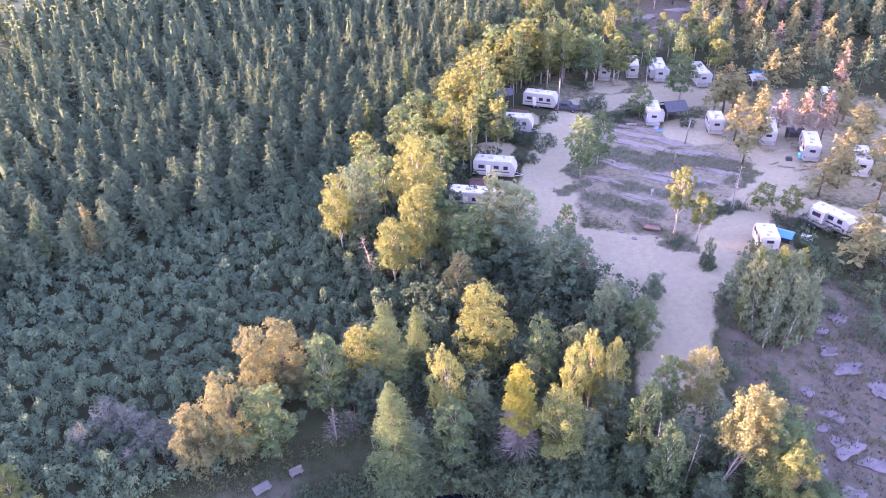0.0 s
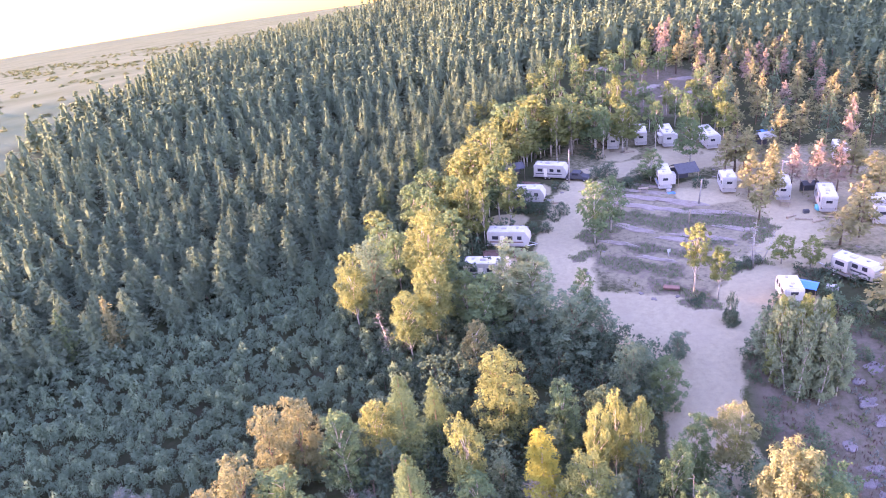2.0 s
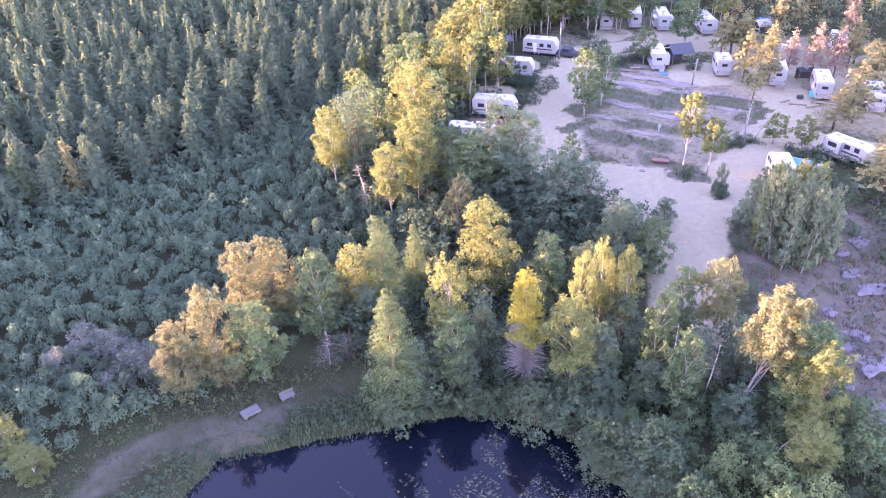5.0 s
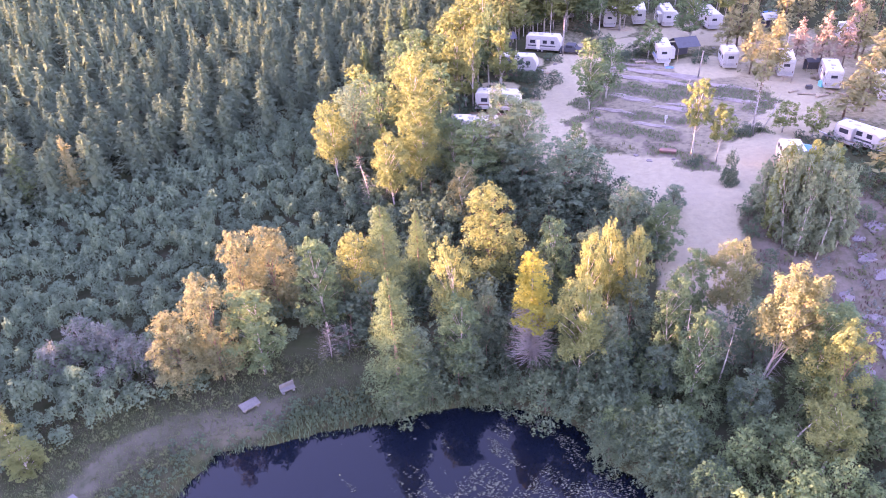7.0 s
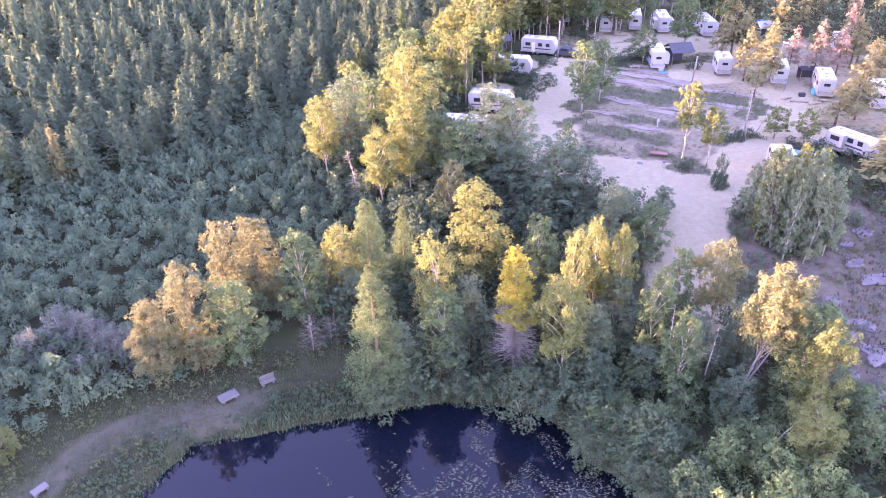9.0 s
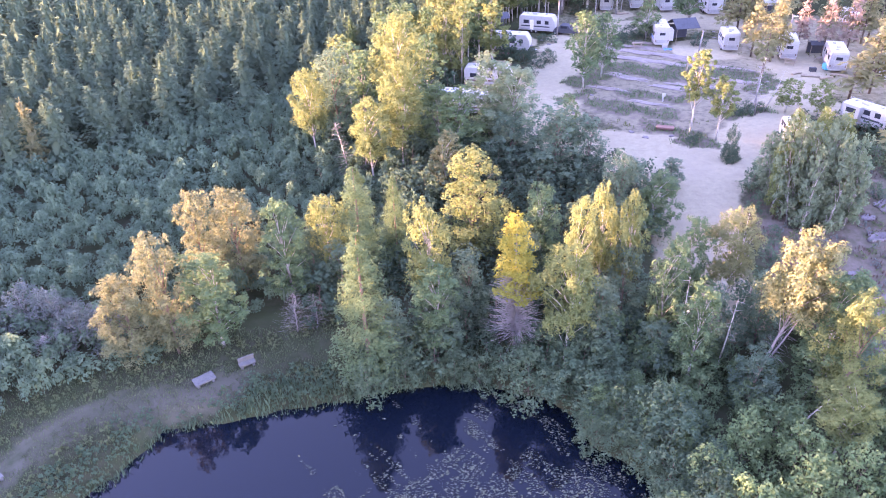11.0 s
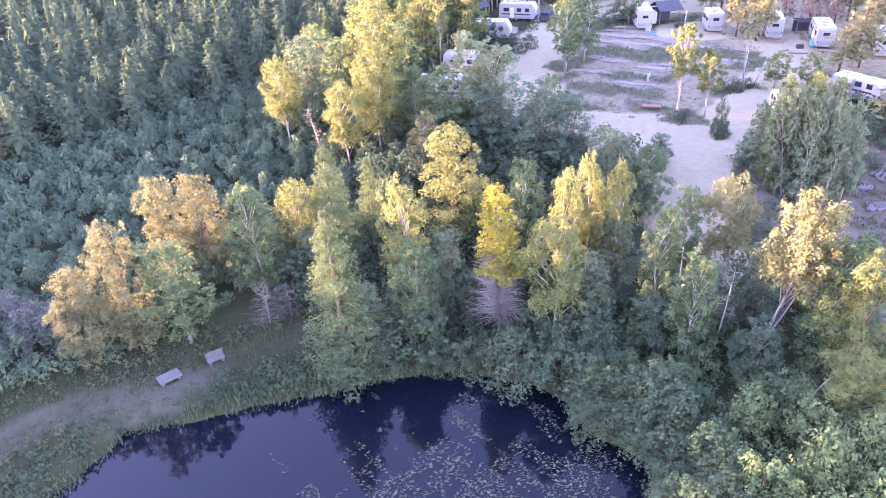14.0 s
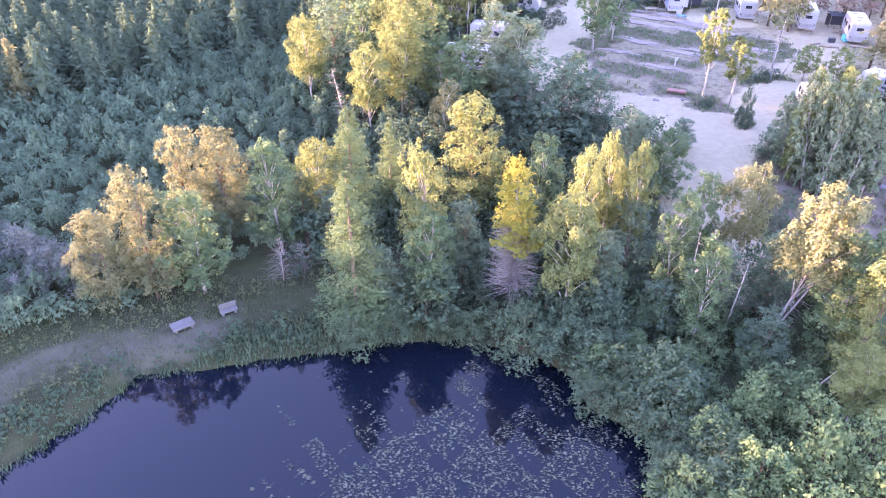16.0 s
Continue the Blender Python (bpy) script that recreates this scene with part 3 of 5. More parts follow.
for n, (x, y, h, r, k, lf) in enumerate(POND_TREES + BANK_TREES):
    key = f"poplar{n % 2}" if k == "p" else "topheavy" if k == "t" else f"crown{n % 4}" if lf in ("gold_leaf", "pale_leaf") else f"birch{n % 4}"
    plant("poplar_tree" if k == "p" and lf == "brown_leaf" else "birch_tree", key, x, y, h, r * (1.1 if k == "t" else 1.0 if k == "p" else 1.25), *LABELS[lf], "trees round the pond", leaf=lf,
          nominal=(12, 2.6) if k in "pt" or lf in ("gold_leaf", "pale_leaf") else (12, 2.2), lean=(0, 9) if k == "t" else (0, 0), turn=0 if k == "t" else None)
for n, (x, y, h, r) in enumerate([(-5.2, 56.4, 12.4, 3.0), (-3.7, 44.3, 13.3, 3.0)]):
    plant("larch_tree", f"larch{n}", x, y, h, r, "tall larch tree with yellow-green needles near the pond", "larch tree", "trees round the pond", nominal=(12, 2.1))
plant("spruce_tree", "larch2", -2.0, 58.6, 9.8, 1.9, "sparse yellow-green spruce behind the larches", "spruce tree", "trees round the pond", leaf="gold_needle", nominal=(12, 2.1))

# Green alders under the birches of the pond bank: x, y, height, crown radius.
for n, (x, y, h, r, lf) in enumerate([(14.6, 45.0, 7.8, 2.5, "mid_leaf"), (17.6, 48.6, 8.2, 2.3, "mid_leaf"), (-1.9, 45.4, 6.2, 2.3, "mid_leaf"), (4.6, 49.6, 7.8, 2.0, "mid_leaf"), (2.4, 46.6, 6.4, 2.0, "mid_leaf"),
                                     (-6.9, 53.2, 6.6, 2.1, "mid_leaf"), (-9.6, 54.6, 7.2, 2.0, "dark_leaf"), (9.6, 52.6, 7.0, 2.3, "dark_leaf"), (15.6, 56.6, 7.4, 2.4, "dark_leaf"), (23.4, 44.2, 7.2, 1.9, "mid_leaf"),
                                     (27.6, 45.0, 7.6, 2.1, "mid_leaf"), (32.6, 41.6, 9.0, 2.3, "mid_leaf"), (19.0, 43.2, 4.8, 2.0, "mid_leaf"), (25.2, 39.4, 5.2, 1.9, "mid_leaf"), (11.2, 55.6, 6.5, 2.2, "dark_leaf")]):
    plant("alder_tree", f"alder{n % 2}", x, y, h, r, "leafy green alder under the yellowing birches", "alder tree", "trees round the pond", leaf=lf, nominal=(12, 2.6))

MID_TREES = [
    (14.9, 70.9, 8.8, 3.9, "mid_leaf"), (18.2, 70.6, 7.6, 2.1, "mid_leaf"), (19.6, 61.4, 8.5, 2.5, "mid_leaf"), (21.4, 62.6, 7.2, 2.2, "mid_leaf"), (27.0, 68.2, 3.6, 1.4, "mid_leaf"),
    (10.1, 74.4, 6.6, 3.1, "mid_leaf")]
EDGE_TREES = [(-8, 92, 10.5), (-4, 96, 11), (0.5, 98.5, 9.5), (-10.5, 97, 11), (3, 108, 10), (-3, 104, 11.5), (1, 112.5, 10), (-14.5, 90, 10.5), (-6, 109, 11), (-1, 88, 9.0), (-12, 103, 10.5)]
BACK_ALDERS = [(0, 128, 8.5), (3, 134, 9), (6, 140, 9.5), (-3, 124, 8), (-6, 118, 8), (9, 147, 9), (-8, 113, 8)]
SLOPE_TREES = [(35.0, 63.5, 10.6), (36.4, 61.8, 11.4), (37.8, 63.0, 10.8), (39.0, 61.2, 11.0), (40.3, 62.6, 10.6), (41.5, 61.0, 10.2), (42.3, 63.0, 9.8), (36.0, 65.8, 7.5), (38.4, 65.0, 9.6), (40.6, 65.2, 9.4), (37.2, 60.0, 9.0), (39.8, 59.4, 8.6), (43.0, 60.4, 8.0)]
LEFT_TREES = [
    (-10.6, 85.2, 13.0, 3.4, "mid_leaf"), (-13.5, 82.4, 11.4, 2.3, "gold_leaf"), (-2.4, 83.2, 16.0, 3.8, "gold_leaf"), (-1.8, 77.2, 12.3, 2.9, "gold_leaf"),
    (-5.4, 73.2, 10.6, 2.5, "gold_leaf"), (-2.1, 74.8, 10.5, 2.1, "gold_leaf"), (3.0, 68.8, 7.8, 1.9, "brown_leaf"), (2.2, 78.6, 9.0, 2.2, "birch_leaf"), (4.6, 75.4, 9.3, 3.3, "birch_leaf"),
    (10.7, 77.6, 10.9, 3.6, "slim_leaf"), (8.4, 79.8, 11.4, 3.1, "slim_leaf")]
RIDGE_TREES = [
    (-3.4, 117.1, 10.8, 3.1), (-0.1, 115.6, 9.1, 2.5), (5.0, 121.5, 13.0, 3.7), (8.4, 123.9, 15.2, 3.2), (8.7, 113.2, 11.7, 2.7), (10.6, 109.1, 11.2, 2.4),
    (-4.0, 114.7, 6.5, 2.5), (4.5, 104.9, 6.7, 2.3), (13.4, 148.7, 14.7, 4.4), (18.8, 144.5, 17.2, 4.9), (22.1, 144.2, 14.4, 3.7), (26.7, 143.7, 15.4, 3.1),
    (31.6, 143.2, 13.1, 3.7), (37.3, 142.5, 13.1, 3.7), (6.6, 165.4, 10.7, 2.8), (15.9, 139.8, 10.2, 3.0), (19.9, 144.5, 7.4, 3.1), (24.3, 145.8, 7.4, 2.8), (2.6, 130.1, 8.1, 2.8)]
CAMP_TREES = [
    (23.2, 100.0, 11.0, 2.7, "birch_leaf"), (26.7, 104.4, 10.0, 2.4, "birch_leaf"), (33.5, 82.4, 10.6, 2.0, "gold_leaf"), (35.9, 80.0, 8.0, 1.8, "gold_leaf"),
    (38.4, 123.9, 6.7, 2.2, "birch_leaf"), (47.8, 88.3, 4.6, 1.5, "gold_leaf"), (51.0, 86.3, 4.8, 1.4, "gold_leaf"), (48.3, 131.8, 9.2, 3.0, "birch_leaf"), (17.9, 81.1, 5.9, 1.4, "birch_leaf")]
for n, (x, y, h, r, lf) in enumerate(MID_TREES + LEFT_TREES + CAMP_TREES):
    plant("birch_tree" if lf != "mid_leaf" else "alder_tree", (f"thin{n % 2}" if x > 16 and lf == "gold_leaf" and h > 6 else f"crown{n % 4}" if x < 12 and lf == "gold_leaf" else f"birch{n % 4}" if x < 12 else f"birchmid{n % 4}") if lf != "mid_leaf" else f"alder{n % 2}", x, y, h, r * (1.25 if x > 16 and lf == "gold_leaf" else 1.1), *LABELS[lf],
          "trees of the campground", leaf=lf, nominal=(12, 2.6) if lf == "mid_leaf" or (x < 12 and lf == "gold_leaf") else (12, 2.2))
for n, (x, y, h) in enumerate(EDGE_TREES):
    plant("birch_tree", f"birchfar{n % 4}", x, y, h, 2.5, *LABELS["gold_leaf" if n % 3 == 1 else "birch_leaf"], "trees of the campground", leaf="gold_leaf" if n % 3 == 1 else "birch_leaf", nominal=(12, 2.4))
for n, (x, y, h) in enumerate(BACK_ALDERS):
    plant("alder_tree", f"alder{n % 2}", x, y, h, 2.6, "dark green alder tree behind the birch row", "alder tree", "trees of the campground", nominal=(12, 2.6))
for n, (x, y, h) in enumerate(SLOPE_TREES):
    for dx, dy, k, r in ((0, 0, 1.01, 1.3), (0.55, 0.9, 0.97, 1.05)):
        # Some birches get yellow leaves to stand in for sunlit tops.
        lit = n in (0, 2, 6) and k > 0.95
        plant("birch_tree", f"slim{(n + (dx > 0)) % 3}", 35.7 + 0.74 * (x - 35) + dx, y - 0.6 + dy, h * (k + 0.05 * lit), r, "slim birch coloured yellow as if sunlit in a clump below the trailers" if lit else "slim grey-green birch in a clump below the trailers",
              "birch tree", "birch clump", leaf="gold_leaf" if lit else "slim_leaf", nominal=(12, 1.8), lean=(2 if dx else -3, 8 if n % 2 else 2))
for n, (x, y, h, r) in enumerate(RIDGE_TREES):
    lf = "gold_leaf" if n % 4 else "birch_leaf"
    plant("birch_tree", f"birchfar{n % 4}", x, y, h * (0.8 if y > 135 else 0.95), r * 1.15, *LABELS[lf], "trees of the campground", leaf=lf, nominal=(12, 2.4))
for n, (x, y, h, r) in enumerate([(54.7, 125.2, 9.9, 2.9), (50.7, 103.5, 9.4, 2.3), (61.8, 124.5, 6.7, 2.7), (63.3, 111.4, 9.8, 1.9), (60.5, 114.1, 8.4, 1.8), (58.1, 92.2, 6.6, 2.7),
                                  (64.9, 100.3, 7.4, 2.6), (72.6, 110.7, 7.2, 2.8), (54.2, 72.1, 8.4, 2.9), (60.5, 133.6, 4.7, 2.5), (71.5, 120.0, 8.0, 2.4), (74.5, 119.0, 7.5, 2.4), (68.5, 121.5, 8.0, 2.2), (57.5, 127.0, 8.5, 2.2), (52.6, 124.4, 8.5, 2.3), (75, 112, 8, 2.6), (69, 98, 7, 2.4), (66, 90, 7.5, 2.6), (57, 77, 7.5, 2.5), (60, 70, 8, 2.8), (54.4, 109.6, 9.8, 2.5), (52.4, 112.4, 9.0, 2.3), (55.6, 111.5, 10.4, 2.2), (66.5, 133.5, 9.5, 2.5), (61.9, 94.2, 8.2, 2.6), (69.6, 104.2, 8.6, 2.5), (72.5, 117.3, 9, 2.4), (66.4, 110.2, 9.5, 2.0), (56.0, 124.0, 9.0, 2.4)]):
    red = n in (3, 4, 27)
    plant("pine_tree", f"pine{n % 3}", x, y, h, r, "dying pine tree with reddish needles" if red else "jack pine with yellow-green needles beside the trailers", "pine tree",
          "trees of the campground", leaf="red_needle" if red else "pine_needle", nominal=(9, 2.3))


def scatter(n, box, keep, seed, gap):
    """Points in a box for which keep holds, at least gap apart."""
    rng = np.random.default_rng(seed)
    x, y = rng.uniform(box[0], box[2], n), rng.uniform(box[1], box[3], n)
    ok = keep(x, y)
    taken, res = {}, []
    for px, py in zip(x[ok], y[ok]):
        c = (int(px // gap), int(py // gap))
        if any(math.hypot(px - q[0], py - q[1]) < gap for i in (-1, 0, 1) for j in (-1, 0, 1) for q in taken.get((c[0] + i, c[1] + j), ())):
            continue
        taken.setdefault(c, []).append((px, py))
        res.append((px, py))
    return np.array(res)


def stuff(name, base, places, mat, label, category, seed, squash=(0.8, 1.25)):
    """One joined mesh of many plants: base leaf arrays, places (x, y, scale_r, scale_z)."""
    rng = np.random.default_rng(seed)
    out = []
    zs = height(places[:, 0], places[:, 1])
    for n, (x, y, sr, sz) in enumerate(places):
        v = base[n % len(base)]
        a = rng.uniform(0, 6.283)
        c, s = math.cos(a) * sr, math.sin(a) * sr
        out.append(np.stack([v[..., 0] * c - v[..., 1] * s + x, v[..., 0] * s + v[..., 1] * c + y, v[..., 2] * sz + zs[n]], -1))
    me = quads_mesh(name, np.concatenate(out), mat)
    return tagged(new(name, me), label, category, kind="stuff")


EDGE = [(-300, -60), (-80, -60), (-70, 52), (-60, 76), (-52, 80), (-46, 85), (-41, 91), (-34, 96), (-26, 103), (-20, 109), (-13, 118), (-6, 130), (-1, 143), (4, 155), (12, 168), (40, 212), (62, 212), (80, 190), (105, 165), (180, 140), (400, 100)]


def edge_y(x):
    return np.interp(x, [p[0] for p in EDGE], [p[1] for p in EDGE])


# Conifer forest: single spruces along the near edge, the rest joined, with an unseen shading strip at left.
near_c = scatter(16000, (-100, 60, 30, 185), lambda x, y: (y > edge_y(x)) & (y < edge_y(x) + 60) & (x > field_x(y)) & (np.hypot(x - 8, y) < 195), 3, 3.7)
near_c = near_c[np.argsort(np.hypot(near_c[:, 0], near_c[:, 1]))]
rng = np.random.default_rng(5)
for n, (x, y) in enumerate(near_c[:240]):
    h = rng.uniform(6.6, 8.6) + 2.6 * rng.uniform() ** 2
    plant("spruce_tree", f"sprucefar{n % 3}", x, y, h, h * rng.uniform(0.29, 0.35), "dark green spruce in the dense forest", "spruce tree", "spruces of the forest", nominal=(12, 2.2))
far_base = [np.concatenate([skirts(12, 1.6, 200 + n, 4, 5, 0.7), boughs(12, 2.5, 200 + n, 10, 7, 3, 0.6, 0.05, 0.75, -0.25, 0.22)]) for n in range(6)]
farther_base = [np.concatenate([skirts(12, 2.0, 210 + n, 3, 5, 0.7), boughs(12, 2.6, 210 + n, 6, 5, 1, 1.5, 0.05, 0.75, -0.25, 0.3)]) for n in range(6)]
band = lambda x, y: (y < edge_y(x) + 60) & (x > -100) & (x < 30) & (y > 60) & (y < 185) & (np.hypot(x - 8, y) < 195)
# The x -130 to 0 strip adds unseen spruces that shade the pond trees.
seen_or_shading = lambda x, y: (y > edge_y(x)) & ~band(x, y) & ((np.abs(x - 8) < 0.68 * y + 26) | ((x > -130) & (x < 0))) & ((x > field_x(y) + 4) | (y < 118))
mid_c = scatter(30000, (-210, -40, 210, 260), seen_or_shading, 7, 3.8)
far_c = scatter(26000, (-330, 260, 330, 560), seen_or_shading, 6, 4.3)
pl = np.concatenate([near_c[240:], mid_c, far_c])
sc = np.stack([rng.uniform(0.95, 1.3, len(pl)), 0.56 + 0.34 * rng.uniform(0, 1, len(pl)) ** 1.6], 1)
close = np.hypot(pl[:, 0], pl[:, 1]) < 215
for sel, base in ((close, far_base), (~close, farther_base)):
    stuff("spruce_forest", base, np.concatenate([pl, sc * (1.0 if base is far_base else 1.08)], 1)[sel], M["needle"], "endless dark green spruce forest behind the campground", "forest", 8)

for n, (x, y, h, lf) in enumerate([(-50.5, 85.5, 9.5, "pine_needle"), (-57.0, 84.0, 9.0, "gold_needle"), (-9.0, 131.0, 9.5, "gold_needle"), (-6.0, 139.0, 10.0, "gold_needle"), (-13.0, 123.0, 8.5, "gold_needle")]):
    plant("spruce_tree", f"sprucefar{n % 3}", x, y, h, 2.3, "yellowing spruce at the edge of the dense forest", "spruce tree", "spruces of the forest", leaf=lf, nominal=(12, 2.2))

# Low willow and birch scrub on the bog beyond the forest.
bog = scatter(5000, (-700, 110, -60, 900), lambda x, y: (x < field_x(y) + 6) & (wobble(x * 0.12, y * 0.12, 1.0) + 0.5 * wobble(x * 0.5, y * 0.5, 1.0) > 0.05), 12, 5.0)
bog_base = [broadleaf(4, 2.4, 340 + n, 26, 1.9, 0.02, 8, 0.6, 3, 0.5) for n in range(3)]
for _, b in bog_base:
    b.free()
stuff("bog_scrub", [q[0] for q in bog_base], np.column_stack([bog, rng.uniform(0.5, 1.2, len(bog)), rng.uniform(0.18, 0.45, len(bog))]), M["heath"], "pale scrub scattered over the open bog", "scrub", 13)

# Willow thicket.
shrub_base = [bush(4, 1.9, 300 + n, 160, 0.46, 5 + n % 3) for n in range(6)]
fine_base = [bush(4, 1.9, 310 + n, 360, 0.29, 5 + n % 3) for n in range(6)]
th = scatter(30000, (-110, 22, 2, 135), lambda x, y: (y < edge_y(x) + 2) & (outside(x, y, POND) > 3) & (to_line(x, y, TRACK) > 3.2)
             & (y > np.interp(x, [-60, -26, -14, -2], [20, 44, 52, 58])), 9, 1.28)
sc = np.stack([rng.uniform(0.46, 0.74, len(th)), 0.5 + 0.75 * rng.uniform(0, 1, len(th)) ** 1.6], 1)
near_t = np.hypot(th[:, 0], th[:, 1]) < 82
for sel, base in ((near_t, fine_base), (~near_t, shrub_base)):
    stuff("willow_thicket", base, np.concatenate([th, sc], 1)[sel], M["thicket_leaf"], "dense low green willow thicket between forest and pond", "thicket", 10)

# Understorey: shrubs between the trees and along the shore.


def shrubs(name, pts, hs, leaf, label, group, seed, spread=0.62, warm=0.0):
    g = np.random.default_rng(seed)
    for n, (x, y) in enumerate(pts):
        h = g.uniform(*hs)
        plant(name, f"shrub{n % 3}" if y < 44 and x < 36 else f"shrubmid{n % 3}" if y < 76 else f"shrubfar{n % 3}", x, y, h, h * spread * g.uniform(0.85, 1.2), label, "shrub", group, leaf="birch_leaf" if g.uniform() < warm else leaf, nominal=(4, 2.2))


def near_road(x, y):
    return np.minimum(np.minimum(to_line(x, y, ROAD), to_line(x, y, [(15, 83), (24, 80), (34, 76)])), np.minimum(to_line(x, y, LOOP), to_line(x, y, SPUR)))


shore = scatter(1500, (-13, 28, 34, 48), lambda x, y: (outside(x, y, POND) > -0.1) & (outside(x, y, POND) < 3.4) & (x > -4) & (y > 24), 21, 1.55)
shrubs("willow_shrub", shore, (1.8, 4.4), "shrub_leaf", "leafy green willow shrub overhanging the pond shore", "shrubs on the pond shore", 22)
GLADES = [(20.3, 50.2, 2.3), (20.6, 54.6, 2.2), (25.7, 44.0, 2.0), (28.9, 44.4, 2.2), (30.9, 41.8, 1.8), (14.2, 52.2, 1.4), (7.2, 55.6, 2.0), (19.4, 47.4, 1.6)]


def open_ground(x, y):
    """True away from the small dark glades between the bank trees."""
    return np.min([np.hypot(x - gx, y - gy) - gr for gx, gy, gr in GLADES], 0) > 0


low = scatter(2500, (13, 24, 37, 50), lambda x, y: open_ground(x, y) & ~((x > 16) & (x < 31) & (y < 35)) & (outside(x, y, POND) > 3.0) & (x < 36), 23, 2.7)
shrubs("willow_shrub", low, (1.5, 5.0), "shrub_leaf", "dense green willow shrub on low ground by the pond", "shrubs on the pond shore", 24, warm=0.7)
for n, (x, y, h, r) in enumerate([(17.0, 28.2, 3.6, 2.3), (19.6, 31.4, 4.0, 2.3), (22.4, 33.6, 4.4, 2.4), (25.4, 32.4, 4.6, 2.5), (21.0, 28.4, 4.8, 2.6), (24.4, 28.8, 5.2, 2.7), (28.2, 30.0, 4.8, 2.6), (18.4, 25.0, 4.2, 2.5), (22.4, 25.2, 4.8, 2.6), (26.6, 25.8, 5.0, 2.7), (30.4, 27.0, 4.6, 2.6),
                                    (14.2, 38.4, 3.2, 1.9), (16.6, 36.6, 3.4, 2.0), (18.8, 35.0, 3.0, 1.9), (16.2, 39.6, 3.0, 1.8), (19.4, 38.0, 3.2, 1.9)]):
    plant("willow_shrub", f"shrub{n % 3}", x, y, h, r, "tall rounded green willow shrub at the pond corner", "shrub", "shrubs on the pond shore", leaf="bright_leaf", nominal=(4, 2.2))
wood = scatter(2500, (-9, 46, 27, 76), lambda x, y: open_ground(x, y) & (outside(x, y, POND) > 3.5) & (to_line(x, y, TRACK) > 2.4) & (near_road(x, y) > 5.0) & (y < 76 - 0.15 * x)
               & (y > np.interp(x, [-9, 2, 8], [52, 46, 46])), 25, 2.5)
shrubs("alder_shrub", wood, (2.2, 5.2), "dark_leaf", "dark green alder shrub under the birch trees", "shrubs of the wood", 26)
edge_pts = scatter(2500, (-16, 72, 14, 150), lambda x, y: (near_road(x, y) > 6.0) & (y < edge_y(x) + 3) & (x < 13 + 0.06 * (y - 75)) & (x > np.interp(y, [72, 90, 120, 150], [-16, -18, -8, 4]))
                   & (np.hypot(x - 9, y - 97) > 5.5) & (np.hypot(x - 10, y - 112) > 5), 27, 3.0)
shrubs("alder_shrub", edge_pts, (1.8, 4.2), "dark_leaf", "dark green alder shrub along the campground edge", "shrubs of the wood", 28)
east = scatter(900, (33, 52, 62, 78), lambda x, y: (near_road(x, y) > 4.2) & (np.hypot((x - 44) * 0.9, (y - 52) * 0.5) > 6.5) & (np.hypot(x - 45.5, y - 79) > 3.5), 29, 2.6)
shrubs("alder_shrub", east, (1.2, 3.0), "shrub_leaf", "grey-green shrub on the slope below the trailers", "shrubs of the wood", 30)
hedge = scatter(400, (48, 74, 66, 88), lambda x, y: np.abs((y - 84.0) + 0.55 * (x - 50)) < 1.6, 31, 1.5)
shrubs("juniper_shrub", hedge, (1.0, 1.9), "dark_leaf", "low dark green shrub in a row beside the drive", "hedge shrubs", 32)
camp_sh = [(18.6, 82.7, 1.8), (35.3, 73.9, 2.3), (35.5, 73.7, 1.9), (35.6, 74.6, 4.2), (32.8, 79.2, 1.2), (34.0, 80.5, 1.0), (41.1, 87.7, 1.5), (42.8, 88.4, 1.7), (44.8, 89.3, 1.3), (19.8, 113.5, 2.2), (17.5, 116, 1.8),
           (31, 128, 3.4), (29, 128.8, 2.6), (46, 119.5, 2.2), (36.0, 125.5, 2.6), (34, 123, 2.0), (31.5, 122.5, 1.6), (14, 106.5, 2.0), (16.2, 106.8, 1.7), (38.8, 126.6, 2.4)]
for n, (x, y, h) in enumerate(camp_sh):
    plant("juniper_shrub", f"shrub{n % 3}", x, y, h, h * (0.24 if h > 4 else 0.56 if y < 74 else 0.72), "small dark green shrub on the sandy campground", "shrub", "shrubs of the campground", leaf="dark_leaf", nominal=(4, 2.2))

SLENDER = [(8.7, 113.1, 13.0), (10.6, 112.4, 13.5), (7.0, 115.4, 12.0), (16.5, 140.0, 13), (14.9, 142.0, 12), (19.6, 146.8, 13.5), (26.5, 144.0, 12.5), (39.4, 158.0, 13), (49.8, 136.6, 10), (51.4, 144.6, 11), (60.0, 150.0, 11.5), (23.0, 141.0, 12), (32.5, 139.4, 11), (3.2, 106.0, 12), (5.6, 103.2, 12.5), (44.0, 141.4, 11)]
for n, (x, y, h) in enumerate(SLENDER):
    plant("birch_tree", f"thin{n % 2}", x, y, h, 1.6, "tall slender birch with a long white trunk beside campers", "birch tree", "slender birches", leaf="gold_leaf" if n % 3 else "birch_leaf", nominal=(12, 1.7))
for n, (x, y, h) in enumerate([(16.0, 114.2, 2.2), (14.2, 115.4, 2.0), (12.4, 115.9, 1.8), (17.4, 111.8, 1.6), (18.3, 110.4, 1.4), (22.0, 124.4, 1.6), (20.6, 125.6, 1.5), (31.1, 139.8, 2.4), (30.0, 143.0, 2.8)]):
    plant("juniper_shrub", f"shrubmid{n % 3}", x, y, h, h * 0.8, "small dark green shrub beside a camper pitch", "shrub", "shrubs of the campground", leaf="dark_leaf", nominal=(4, 2.2))

